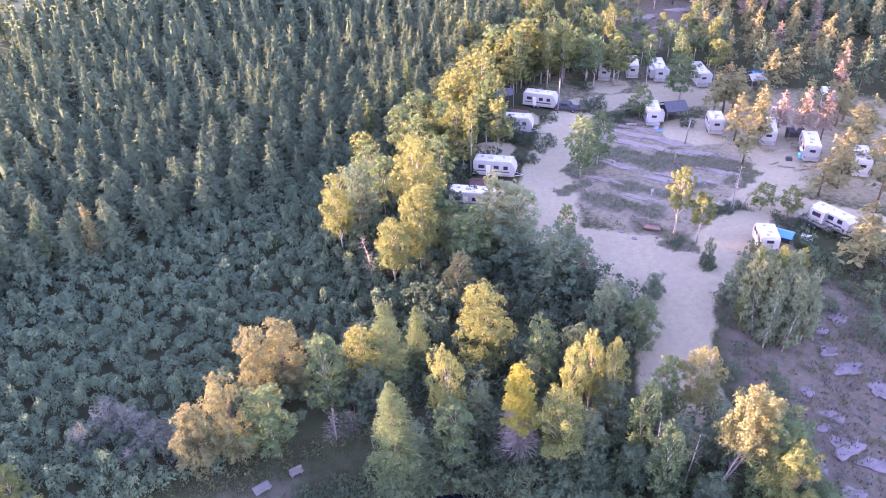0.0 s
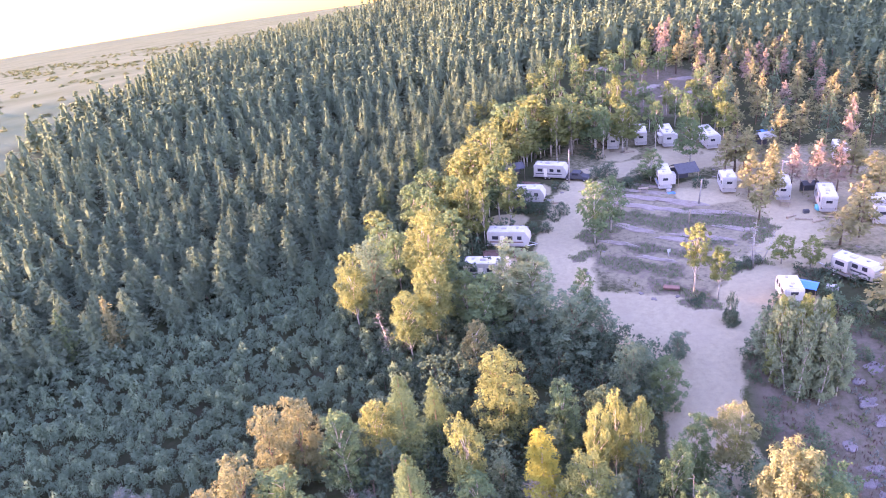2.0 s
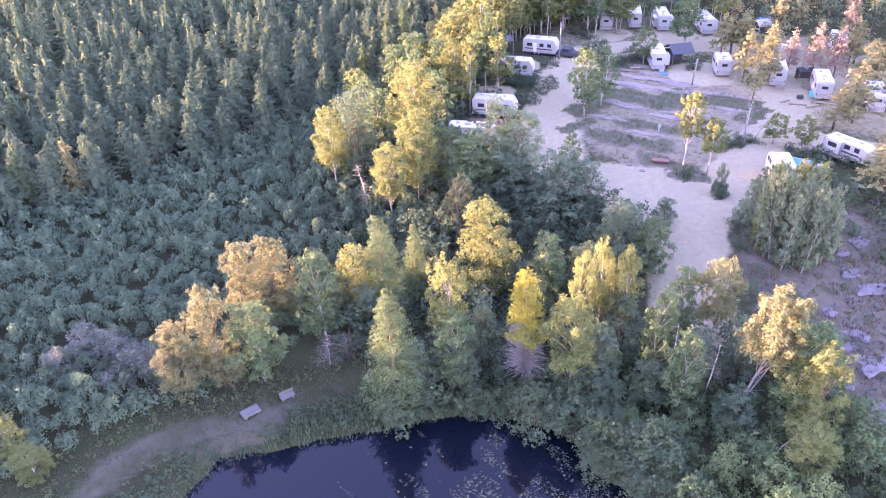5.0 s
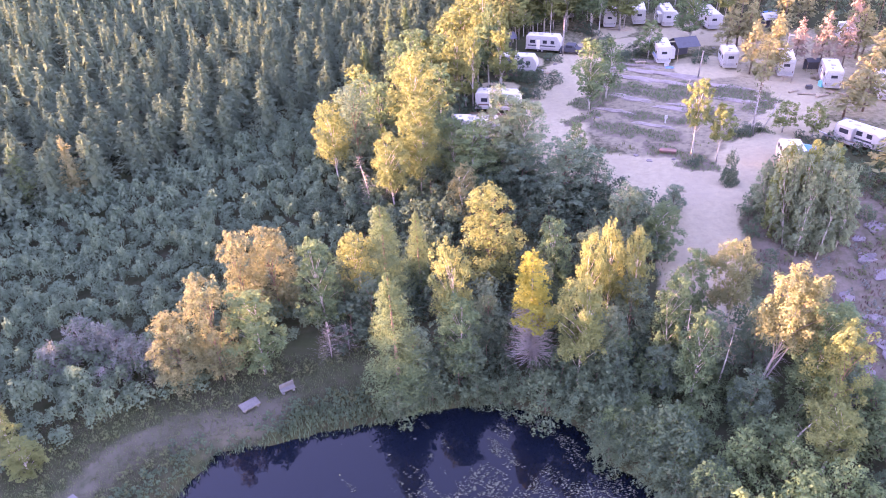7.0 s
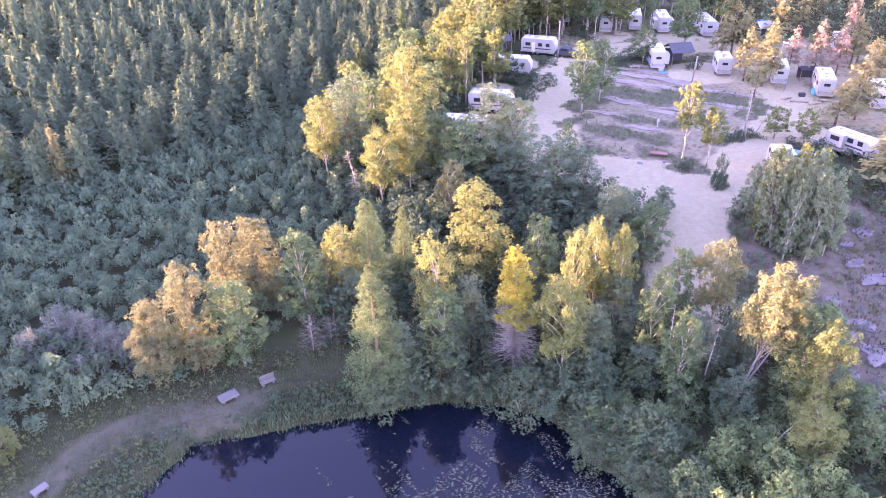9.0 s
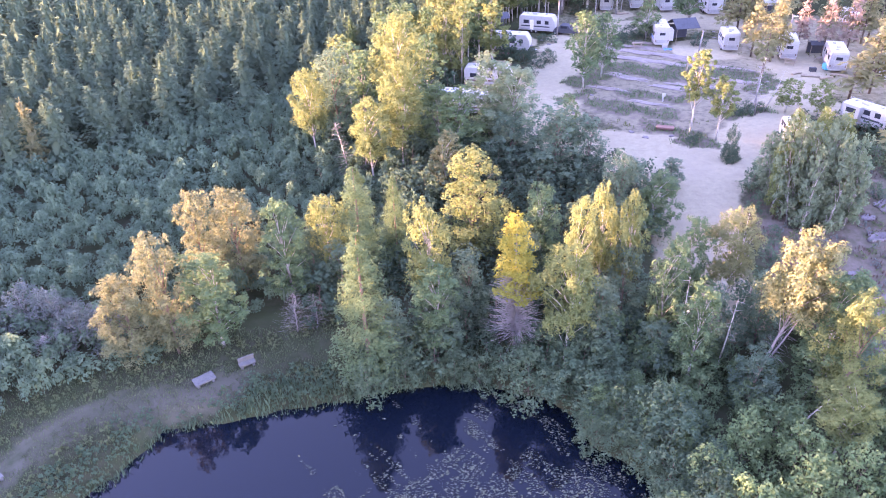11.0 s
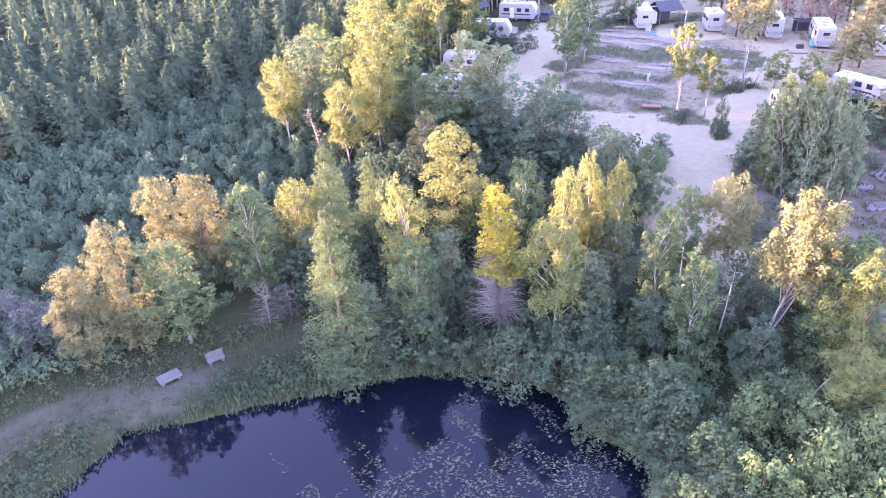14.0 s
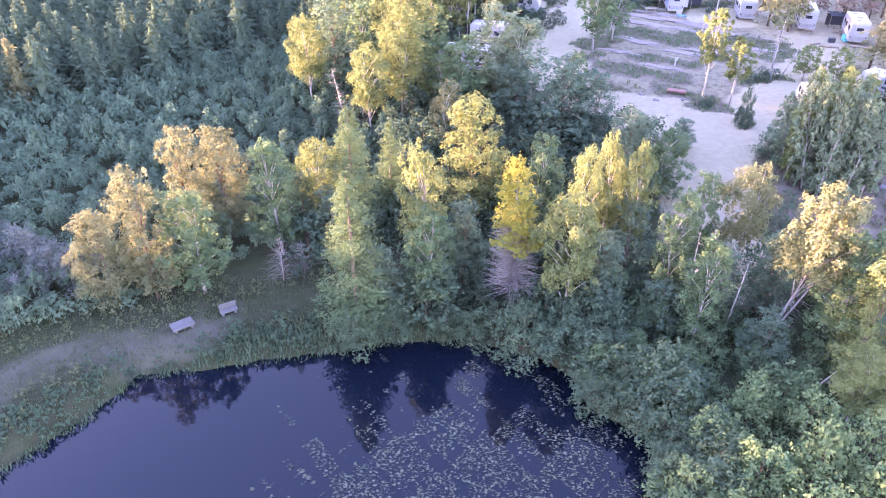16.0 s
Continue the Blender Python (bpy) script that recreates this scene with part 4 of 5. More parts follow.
# Behind the trailers: yellow and reddish pines before the forest.
back = scatter(5000, (60, 100, 190, 222), lambda x, y: (y < edge_y(x) + 18) & (y > np.interp(x, [60, 75, 100, 190], [146, 132, 108, 60])) & (np.hypot(x - 58, y - 180) > 8) & (near_road(x, y) > 7), 33, 4.3)
back = back[np.argsort(np.hypot(back[:, 0] - 60, back[:, 1] - 120))]
g = np.random.default_rng(34)
for n, (x, y) in enumerate(back[:180]):
    k = g.uniform()
    h = g.uniform(6.5, 11.5)
    plant("pine_tree", f"pine{n % 3}", x, y, h, g.uniform(1.5, 2.4), "reddish dying pine behind the trailers" if k < 0.22 else "yellow-green jack pine behind the trailers" if k < 0.86 else
          "dark green pine behind the trailers", "pine tree", "pines behind the campground", leaf="red_needle" if k < 0.22 else "pine_needle" if k < 0.86 else "needle", nominal=(9, 2.3))
far_p = [boughs(9, 2.1, 220 + n, 8, 5, 4, 0.8, 0.25, 0.5, -0.05, 0.4, 0.7) for n in range(4)]
rest_p = back[180:]
pick = g.uniform(0, 1, len(rest_p))
for lo, hi, mt, nm in ((0, 0.3, "red_needle", "reddish dying"), (0.3, 1.01, "pine_needle", "yellow-green")):
    q = rest_p[(pick >= lo) & (pick < hi)]
    stuff("pine_wood", far_p, np.column_stack([q, g.uniform(0.7, 1.15, len(q)), g.uniform(0.75, 1.25, len(q))]), M[mt], f"far {nm} pines before the spruce forest", "pine wood", 38)
mid_b = scatter(1500, (-2, 128, 62, 200), lambda x, y: (near_road(x, y) > 8) & (y < edge_y(x)) & (y > 147 - 0.1 * x) & (np.hypot(x - 56, y - 178) > 9) & (to_line(x, y, [(34, 143), (37.5, 150)]) > 3) & (to_line(x, y, [(47, 141), (48, 150)]) > 3.4) & (to_line(x, y, [(55, 138), (56, 147)]) > 3.2) & (to_line(x, y, [(42.5, 145), (43, 151)]) > 3), 35, 4.4)
ridge_x = scatter(600, (-8, 100, 46, 160), lambda x, y: (to_line(x, y, [(-2, 110), (3, 118), (8, 128), (12, 142), (18, 148), (32, 147)]) < 4.5) & (near_road(x, y) > 6.5) & (np.hypot(x - 29, y - 156) > 4) & (np.hypot(x - 12.6, y - 133.5) > 3), 36, 3.4)
for n, (x, y) in enumerate(ridge_x[:40]):
    plant("birch_tree", f"birchfar{n % 4}", x, y, g.uniform(7.5, 10.5), g.uniform(1.9, 2.8), *LABELS["gold_leaf"], "trees of the campground", leaf="gold_leaf", nominal=(12, 2.4))
for n, (x, y) in enumerate(mid_b[:60]):
    plant("birch_tree", f"birchfar{n % 4}", x, y, g.uniform(6.5, 9.5), g.uniform(1.8, 2.6), *LABELS["birch_leaf" if n % 3 else "gold_leaf"], "trees of the campground",
          leaf="birch_leaf" if n % 3 else "gold_leaf", nominal=(12, 2.4))

# Single trees with a look of their own.
tree_kind("spire", boughs(13, 1.5, 401, 18, 9, 40, 0.125, 0.46, 0.42, 0.0, 0.22, 0.6), stem_bm(13, 0.11, 6, 700, 2.15, 402, 0.16, 0.58, 0.5), "yellow_needle", "dead")
plant("larch_tree", "spire", 8.15, 45.8, 13.8, 2.1, "bright yellow larch with bare grey lower branches", "larch tree", "trees round the pond", nominal=(13, 1.7))
TREE["snag"] = (None, bm_mesh("trunk", stem_bm(10, 0.085, 6, 90, 1.9, 412, 0.2, 0.98, 0.7), M["dead"], True))
TREE["bole"] = (None, bm_mesh("trunk", stem_bm(10, 0.075, 6, 14, 1.6, 413, 0.45, 0.98), M["birch_bark"], True))
TREE["grey_bush"] = (None, bm_mesh("branches", stem_bm(4, 0.05, 5, 190, 2.2, 414, 0.05, 0.9, 0.5), M["dead"], True))


def snag(name, key, x, y, h, lean, label, category, nominal=10, r=1.0):
    root = new(name)
    root.matrix_basis = pose(x, y, gz(x, y) - 0.1, lean[0], lean[1], 0) @ Matrix.Rotation(x, 4, 'Z') @ Matrix.Diagonal((r, r, h / nominal, 1))
    part("trunk" if key != "grey_bush" else "crown", TREE[key][1], root)
    return tagged(root, label, category, "dead trees")


for x, y, h, ax, ay, key in [(26.6, 42.0, 9.0, -4, 24, "snag"), (29.4, 39.7, 5.0, 0, 26, "bole"), (27.0, 36.0, 4.2, 0, 28, "bole"), (43.2, 88.1, 8.0, 0, 3, "bole"), (45.2, 89.0, 6.0, -5, 20, "bole"),
                             (-8.1, 74.0, 8.5, 0, -8, "snag"), (-6.8, 75.0, 7.0, 0, 12, "snag"), (43.6, 87.6, 7.0, 0, -4, "snag"), (21.6, 44.0, 9.0, 0, -4, "bole"), (24.0, 43.0, 7.5, 0, 4, "bole")]:
    snag("dead_tree", key, x, y, h, (ax, ay), "bleached dead tree with bare branches" if key == "snag" else "slender dead birch stem leaning among shrubs", "dead tree")
for x, y, h in [(-34.9, 50.7, 4.0), (-31.5, 50.4, 4.2), (-10.6, 49.6, 4.6), (-9.0, 50.6, 3.6), (-31, 46.5, 3.0)]:
    snag("bare_shrub", "grey_bush", x, y, h, (0, 0), "grey half-bare willow shrub at the thicket edge", "shrub", 4, 0.9)
for n, (x, y, h) in enumerate([(-34.9, 51.2, 4.2), (-32.2, 50.6, 4.4), (-36.5, 48.6, 3.6), (-29.0, 48.4, 4.2), (-27.0, 48.6, 4.0)]):
    plant("willow_shrub", f"shrub{n % 3}", x, y, h, 2.2, "grey-leaved willow shrub at the thicket edge", "shrub", "shrubs on the pond shore", leaf="grey_leaf", nominal=(4, 2.2))
for n, (x, y, h, r) in enumerate([(-35.7, 38.6, 5.2, 1.5), (-33.6, 36.7, 4.0, 1.8), (-40.7, 42.1, 5.5, 1.8)]):
    plant("birch_tree", f"birch{n}", x, y, h, r, "young birch with yellow leaves in the thicket", "birch tree", "trees round the pond", leaf="gold_leaf")

# ---------------------------------------------------------------- ground cover


def tufts(name, pts, hgt, mat, label, category, seed, blades=7, width=0.06):
    """Blades of grass, sedge or heath, one mesh."""
    g = np.random.default_rng(seed)
    n = len(pts)
    z = height(pts[:, 0], pts[:, 1])
    p = np.repeat(np.column_stack([pts, z]), blades, 0)
    m_ = len(p)
    p[:, :2] += g.normal(0, 0.22, (m_, 2))
    ang = g.uniform(0, 6.283, m_)
    d = np.stack([np.cos(ang), np.sin(ang), np.zeros(m_)], 1)
    s = np.stack([-d[:, 1], d[:, 0], np.zeros(m_)], 1)
    hh = hgt * g.uniform(0.5, 1.2, (m_, 1))
    up = np.array([0, 0, 1.0])
    tip = p + up * hh + d * hh * g.uniform(0.1, 0.7, (m_, 1))
    mid_p = p + up * hh * 0.55 + d * hh * 0.12
    v = np.stack([p - up * 0.05, mid_p + s * width * hh / hgt, tip, mid_p - s * width * hh / hgt], 1)
    return tagged(new(name, quads_mesh(name, v, M[mat])), label, category, kind="stuff")


bank = scatter(16000, (-40, 20, 2, 50), lambda x, y: (outside(x, y, POND) > 0.25) & (to_line(x, y, TRACK) > 0.1 + 1.0 * wobble(x, y, 2)) & (y < np.interp(x, [-40, -26, -14, 2], [40, 46, 53, 52])), 41, 0.30)
tufts("bank_grass", bank, 0.17, "heath", "green and straw grass on the pond bank", "grass", 42, 12, 0.03)
sedge = scatter(16000, (-30, 14, 6, 45), lambda x, y: (outside(x, y, POND) > -0.3) & (outside(x, y, POND) < (1.5 + 0.9 * wobble(x, y, 2.6)) * smooth(-15.5, -11.5, x) + 0.12) & (x > -27), 43, 0.28)
tufts("sedge", sedge, 0.6, "shrub_leaf", "lush green sedge at the water's edge", "sedge", 44, 12, 0.045)
scrub_base = [broadleaf(4, 2.4, 320 + n, 150, 0.5, 0.02, 8, 0.6, 4, 0.5) for n in range(4)]
for _, q in scrub_base:
    q.free()


def scrub(pts, size, mt, label, seed):
    g = np.random.default_rng(seed)
    s = g.uniform(*size, len(pts))
    stuff("low_scrub", [q[0] for q in scrub_base], np.column_stack([pts, s, s * g.uniform(0.7, 1.1, len(pts))]), M[mt], label, "scrub", seed)


scrub(scatter(4000, (-40, 18, 4, 52), lambda x, y: (outside(x, y, POND) > 0.2) & (outside(x, y, POND) < 3.5) & (to_line(x, y, TRACK) > 1.2) & (wobble(x, y, 1.6) > -0.4), 61, 0.5), (0.07, 0.3), "shrub_leaf", "low green scrub along the pond bank", 62)
scrub(scatter(2500, (-40, 30, 0, 56), lambda x, y: (to_line(x, y, TRACK) > 1.9) & (to_line(x, y, TRACK) < 4.2) & (outside(x, y, POND) > 2), 63, 0.8), (0.09, 0.24), "heath", "low mixed scrub beside the pond path", 64)
slope = scatter(3500, (34, 30, 70, 76), lambda x, y: (near_road(x, y) > 4.4) & (x > 33 + 0.12 * (y - 40)), 65, 1.0)
scrub(slope[::2], (0.10, 0.26), "heath", "brown-green scrub on the rocky slope", 66)
scrub(slope[1::4], (0.12, 0.30), "grey_leaf", "greyish purple scrub on the rocky slope", 67)
scrub(scatter(1500, (16, 76, 62, 132), lambda x, y: (veg(x, y) < -0.1) & (near_road(x, y) > 3.0), 68, 0.75), (0.06, 0.16), "shrub_leaf", "low green juniper on the campground rocks", 69)


heath = scatter(14000, (18, 76, 54, 126), lambda x, y: veg(x, y) < 0, 45, 0.34)
tufts("heath", heath, 0.3, "bright_leaf", "low green heath on the campground rocks", "heath", 46, 9, 0.035)
weeds = scatter(5000, (10, 55, 62, 136), lambda x, y: (near_road(x, y) > 3.6) & (near_road(x, y) < 7.5) & (wobble(x, y, 1.7) > 0.25), 47, 0.6)
tufts("roadside_weeds", weeds, 0.3, "grass", "sparse dry weeds beside the sandy road", "weeds", 48, 5, 0.05)
floor_w = scatter(9000, (34, 34, 66, 74), lambda x, y: (near_road(x, y) > 4) & (wobble(x, y, 1.3) > -0.1), 49, 0.6)
tufts("slope_weeds", floor_w, 0.4, "red_weed", "purple-brown weeds on the rocky slope", "weeds", 50, 6, 0.06)

# Water lilies.
def lily_bed(x, y):
    """How thickly the pads lie."""
    d = np.maximum(1.15 * smooth(3.6, 0.6, np.hypot((x - 12.0) * 0.8, y - 33.2)), 1.0 * smooth(3.4, 0.5, np.hypot(x - 6.8, (y - 31.4) * 0.9)))
    d = np.maximum(d, 0.95 * smooth(3.0, 0.4, np.hypot(x + 1.2, (y - 32.6) * 0.9)))
    d = np.maximum(d, 0.8 * smooth(1.3, 0.2, to_line(x, y, [(5.6, 41.2), (4.1, 38.6), (5.6, 37.2), (3.9, 35.3), (6, 33)])))
    d = np.maximum(d, 0.8 * smooth(1.2, 0.2, to_line(x, y, [(6.3, 41.9), (8.4, 40.6), (10.4, 38.4), (11, 36)])))
    d = np.maximum(d, 0.85 * smooth(10, 3, np.hypot((x - 4.5) * 0.62, y - 29.5)))
    return d + 0.55 * wobble(x * 2.2, y * 2.2, 1.7) + 0.3 * wobble(y * 3.0, x * 3.0, 2.4)


lily_p = scatter(90000, (-9, 10, 17, 42.8), lambda x, y: (outside(x, y, POND) < -0.35) & (lily_bed(x, y) + 0.5 * wobble(x * 5.5, y * 5.5, 1.3) > 0.62), 51, 0.10)
g = np.random.default_rng(52)
V, F = [], []
for x, y in lily_p:
    r, a0, n0 = 0.028 + 0.085 * g.uniform() ** 1.8, g.uniform(0, 6.28), len(V)
    tx, ty = g.normal(0, 0.22, 2)
    sq = g.uniform(0.35, 1.0)
    for k in range(7):
        a = a0 + 5.6 * k / 6
        dx, dy = r * math.cos(a), r * sq * math.sin(a)
        V.append((x + dx, y + dy, WATER_Z + 0.03 + tx * dx + ty * dy))
    V.append((x, y, WATER_Z + 0.025))
    F += [(n0 + k, n0 + k + 1, n0 + 7) for k in range(6)]
me = bpy.data.meshes.new("water_lilies")
me.from_pydata(V, [], F)
me.materials.append(M["lily"])
tagged(new("water_lilies", me), "scattered pale green lily pads on the pond", "water lilies", kind="stuff")


# ---------------------------------------------------------------- rocks


def rock_mesh(seed, flat=0.5, mat="rock"):
    g = np.random.default_rng(seed)
    bm = bmesh.new()
    bmesh.ops.create_icosphere(bm, subdivisions=3, radius=1.0)
    off = Vector(g.uniform(0, 50, 3))
    for v in bm.verts:
        k = 1 + 0.75 * noise.noise(v.co * 1.4 + off) + 0.25 * noise.noise(v.co * 3.5 + off)
        v.co = v.co * k
        v.co.z = min(v.co.z, flat + 0.06 * noise.noise(v.co * 3 + off)) * 1.0
    return bm_mesh("rock", bm, M[mat], True)


ROCKS = [rock_mesh(60 + n, 0.35) for n in range(4)]
PALE = [rock_mesh(70 + n, 0.3, "pale_rock") for n in range(3)]


def rock(kind, n, x, y, sx_, sy_, sz_, turn, label, group):
    ob = new("rock_ledge" if kind is ROCKS else "pale_boulder", kind[n % len(kind)])
    ob.matrix_basis = pose(x, y, gz(x, y) - 0.05 * sz_, 0, 0, turn) @ Matrix.Diagonal((sx_, sy_, sz_, 1))
    tagged(ob, label, "rock", group)


for n, (x, y, a, b, c, t) in enumerate([(30.5, 104.5, 3.6, 1.0, 0.6, -42), (36, 116.5, 5.5, 1.1, 0.55, -36), (41, 113, 4.5, 1.2, 0.6, -34), (33, 113.5, 4.5, 1.0, 0.5, -34), (40, 109.5, 5.0, 0.9, 0.5, -30), (46, 107.5, 4.0, 0.9, 0.5, -30),
                                        (36, 99, 3.2, 0.8, 0.4, -25), (40, 99, 4.2, 0.8, 0.4, -28), (31, 93.3, 3.0, 0.6, 0.35, -30), (27, 99.5, 2.6, 0.8, 0.5, -35), (46, 101, 3.2, 0.8, 0.4, -30), (35.5, 120, 5, 0.8, 0.4, -30),
                                        (52, 182, 6, 2, 1, 20), (66, 186, 5, 2, 1, -15), (44, 203, 5, 2, 1, 10), (60, 176, 5, 1.5, 0.8, 5), (38, 122.5, 3.5, 0.7, 0.4, -28)]):
    rock(ROCKS, n, x, y, a, b, c, t, "low pinkish granite ledge on the sandy campground", "granite ledges")
for n, (x, y, a, b, c, t) in enumerate([(39.8, 53.1, 0.9, 0.6, 0.35, 60), (41.0, 50.0, 1.3, 0.7, 0.4, -50), (41.3, 46.6, 1.9, 1.2, 0.4, 40), (38.7, 40.7, 1.6, 1.0, 0.4, 10), (39.8, 48.6, 0.8, 0.6, 0.35, 0), (44.4, 58.4, 1.0, 0.7, 0.5, 20),
                                        (44.9, 61.5, 0.7, 0.5, 0.4, 0), (47.8, 63.5, 1.2, 0.8, 0.5, 30), (45.5, 56, 1.5, 1.0, 0.5, 15), (47.5, 53.5, 1.8, 1.0, 0.5, 70), (49.5, 52, 1.6, 0.9, 0.5, 20), (43, 44, 1.6, 0.8, 0.4, -20), (46, 66, 0.8, 0.6, 0.5, 0), (37.6, 44.0, 0.7, 0.4, 0.3, 70)]):
    rock(PALE, n, x, y, a, b, c, t, "pale bare rock slab showing through brown weeds", "pale rocks")
g = np.random.default_rng(80)
stones = scatter(900, (10, 52, 66, 136), lambda x, y: (near_road(x, y) > 2.8) & (near_road(x, y) < 7) & (wobble(x, y, 2.1) > 0.3), 81, 1.6)
for n, (x, y) in enumerate(stones[:90]):
    s = g.uniform(0.12, 0.38)
    ob = new("stone", PALE[n % 3])
    ob.matrix_basis = pose(x, y, gz(x, y), 0, 0, g.uniform(0, 360)) @ Matrix.Diagonal((s, s * 0.8, s * 0.8, 1))
    tagged(ob, "small pale stone at the edge of the sandy road", "stone", "roadside stones")

# ---------------------------------------------------------------- built things


def block(size, at=(0, 0, 0), bevel=0.0, segs=2):
    bm = bmesh.new()
    bmesh.ops.create_cube(bm, size=1.0)
    for v in bm.verts:
        v.co = Vector((v.co.x * size[0] + at[0], v.co.y * size[1] + at[1], v.co.z * size[2] + at[2]))
    if bevel:
        bmesh.ops.bevel(bm, geom=bm.edges[:], offset=bevel, segments=segs, affect='EDGES', profile=0.6)
    return bm


def profile_body(pts, width, bevel=0.07):
    """A body drawn from the side (x, z) and pushed out to a width."""
    bm = bmesh.new()
    a = [bm.verts.new((x, -width / 2, z)) for x, z in pts]
    b = [bm.verts.new((x, width / 2, z)) for x, z in pts]
    bm.faces.new(list(reversed(a)))
    bm.faces.new(b)
    n = len(pts)
    for k in range(n):
        bm.faces.new((a[k], a[(k + 1) % n], b[(k + 1) % n], b[k]))
    bmesh.ops.recalc_face_normals(bm, faces=bm.faces[:])
    bmesh.ops.bevel(bm, geom=bm.edges[:], offset=bevel, segments=2, affect='EDGES', profile=0.6)
    return bm


def wheel_bm(r, w):
    bm = bmesh.new()
    bmesh.ops.create_cone(bm, cap_ends=True, segments=18, radius1=r, radius2=r, depth=w)
    bmesh.ops.rotate(bm, verts=bm.verts[:], matrix=Matrix.Rotation(radians(90), 3, 'X'))
    bmesh.ops.bevel(bm, geom=[e for e in bm.edges if len(e.link_faces) == 2 and e.calc_face_angle(0) > 1.0], offset=0.04, segments=2, affect='EDGES')
    return bm


TYRE = bm_mesh("tyre", wheel_bm(0.34, 0.22), M["rubber"], True)
RIM = bm_mesh("rim", wheel_bm(0.19, 0.235), M["steel"], True)


def trailer(x, y, turn, length, label, fifth=False, slides=0, skin="white", stripe="grey", wid=2.45, hgt=2.55, awning=False):
    root = new("camper_trailer")
    root.matrix_basis = pose(x, y, gz(x, y), 0, 0, turn)
    L, z0 = length / 2, 0.55
    if fifth:
        pts = [(-L, z0), (L - 2.3, z0), (L - 2.2, z0 + 1.0), (L - 0.2, z0 + 1.05), (L, z0 + 1.5), (L - 0.5, z0 + hgt + 0.25), (-L, z0 + hgt + 0.1)]
    else:
        pts = [(-L, z0), (L - 0.35, z0), (L, z0 + 0.8), (L - 0.1, z0 + 1.6), (L - 0.7, z0 + hgt), (-L + 0.12, z0 + hgt), (-L, z0 + hgt - 0.3)]
    part("body", bm_mesh("body", profile_body(pts, wid), M[skin]), root)
    top = z0 + hgt + (0.15 if fifth else 0.0)
    part("roof", bm_mesh("roof", block((length - 1.2, wid - 0.12, 0.07), (-0.25, 0, top + 0.02), 0.03), M["roof"]), root, "weathered white roof")
    for k in (-1, 1):
        part("stripe", bm_mesh("stripe", block((length - 1.4, 0.02, 0.22), (-0.3, k * (wid / 2 + 0.005), z0 + 0.75)), M[stripe]), root, "painted stripe")
        for fx, ww in ((-0.30, 1.0), (0.05, 0.8), (0.27, 0.7)):
            win = part("window", bm_mesh("window", block((ww, 0.03, 0.6), (fx * length, k * (wid / 2 + 0.012), z0 + 1.5), 0.012), M["glass"]), root)
            part("frame", bm_mesh("frame", block((ww + 0.1, 0.02, 0.7), (fx * length, k * (wid / 2 + 0.004), z0 + 1.5), 0.008), M["grey"]), win)
        for fx in (-0.12, 0.0):
            wh = part("wheel", TYRE, root, m=pose(fx * length - 0.2, k * (wid / 2 - 0.16), 0.34))
            part("rim", RIM, wh)
    part("door", bm_mesh("door", block((0.7, 0.03, 1.75), (-0.14 * length, -wid / 2 - 0.018, z0 + 1.0), 0.01), M["cream"]), root, "cream entrance door")
    part("rear_window", bm_mesh("rear_window", block((0.03, 0.9, 0.45), (-L - 0.012, 0, z0 + 1.65), 0.012), M["glass"]), root)
    for k in (-1, 1):
        part("tail_light", bm_mesh("tail_light", block((0.04, 0.14, 0.3), (-L - 0.01, k * (wid / 2 - 0.2), z0 + 0.55), 0.01), M["red"]), root)
        part("skirt", bm_mesh("skirt", block((length - 1.2, 0.03, 0.34), (-0.3, k * (wid / 2 + 0.003), z0 + 0.18)), M["grey"]), root, "grey lower panel")
    bm = bmesh.new()
    for k in (0.55, 0.95):
        tube(bm, [(-L - 0.08, k, z0 + 0.4), (-L - 0.08, k, top + 0.1), (-L + 0.3, k, top + 0.12)], [0.02, 0.02, 0.02], 5)
    for zz in (0.7, 1.05, 1.4, 1.75, 2.1):
        tube(bm, [(-L - 0.08, 0.55, z0 + zz), (-L - 0.08, 0.95, z0 + zz)], [0.018, 0.018], 5)
    part("ladder", bm_mesh("ladder", bm, M["steel"]), root)
    part("rear_trim", bm_mesh("rear_trim", block((0.03, wid - 0.35, 0.5), (-L - 0.006, 0, z0 + 0.4), 0.01), M["grey"]), root, "grey rear panel")
    part("bumper", bm_mesh("bumper", block((0.12, wid - 0.2, 0.14), (-L - 0.1, 0, z0 - 0.02), 0.02), M["steel"]), root)
    part("air_conditioner", bm_mesh("air_conditioner", block((0.9, 0.7, 0.28), (-0.1 * length, 0, top + 0.19), 0.08), M["white"]), root)
    for vx in (-0.32, 0.2):
        part("roof_vent", bm_mesh("roof_vent", block((0.42, 0.42, 0.14), (vx * length, 0.3, top + 0.12), 0.04), M["grey"]), root)
    bm = bmesh.new()
    if fifth:
        tube(bm, [(L - 1.2, 0, z0 + 1.0), (L - 1.2, 0, 0.4)], [0.09, 0.07], 6)
        for k in (-0.9, 0.9):
            tube(bm, [(L - 2.0, k, z0 + 0.9), (L - 2.0, k, 0.0)], [0.06, 0.05], 6)
    else:
        for k in (-0.8, 0.8):
            tube(bm, [(L - 0.4, k, 0.5), (L + 1.1, 0, 0.48)], [0.06, 0.05], 5)
        tube(bm, [(L + 0.8, 0, 0.5), (L + 0.8, 0, 0.0)], [0.04, 0.05], 6)
    part("hitch", bm_mesh("hitch", bm, M["steel"]), root)
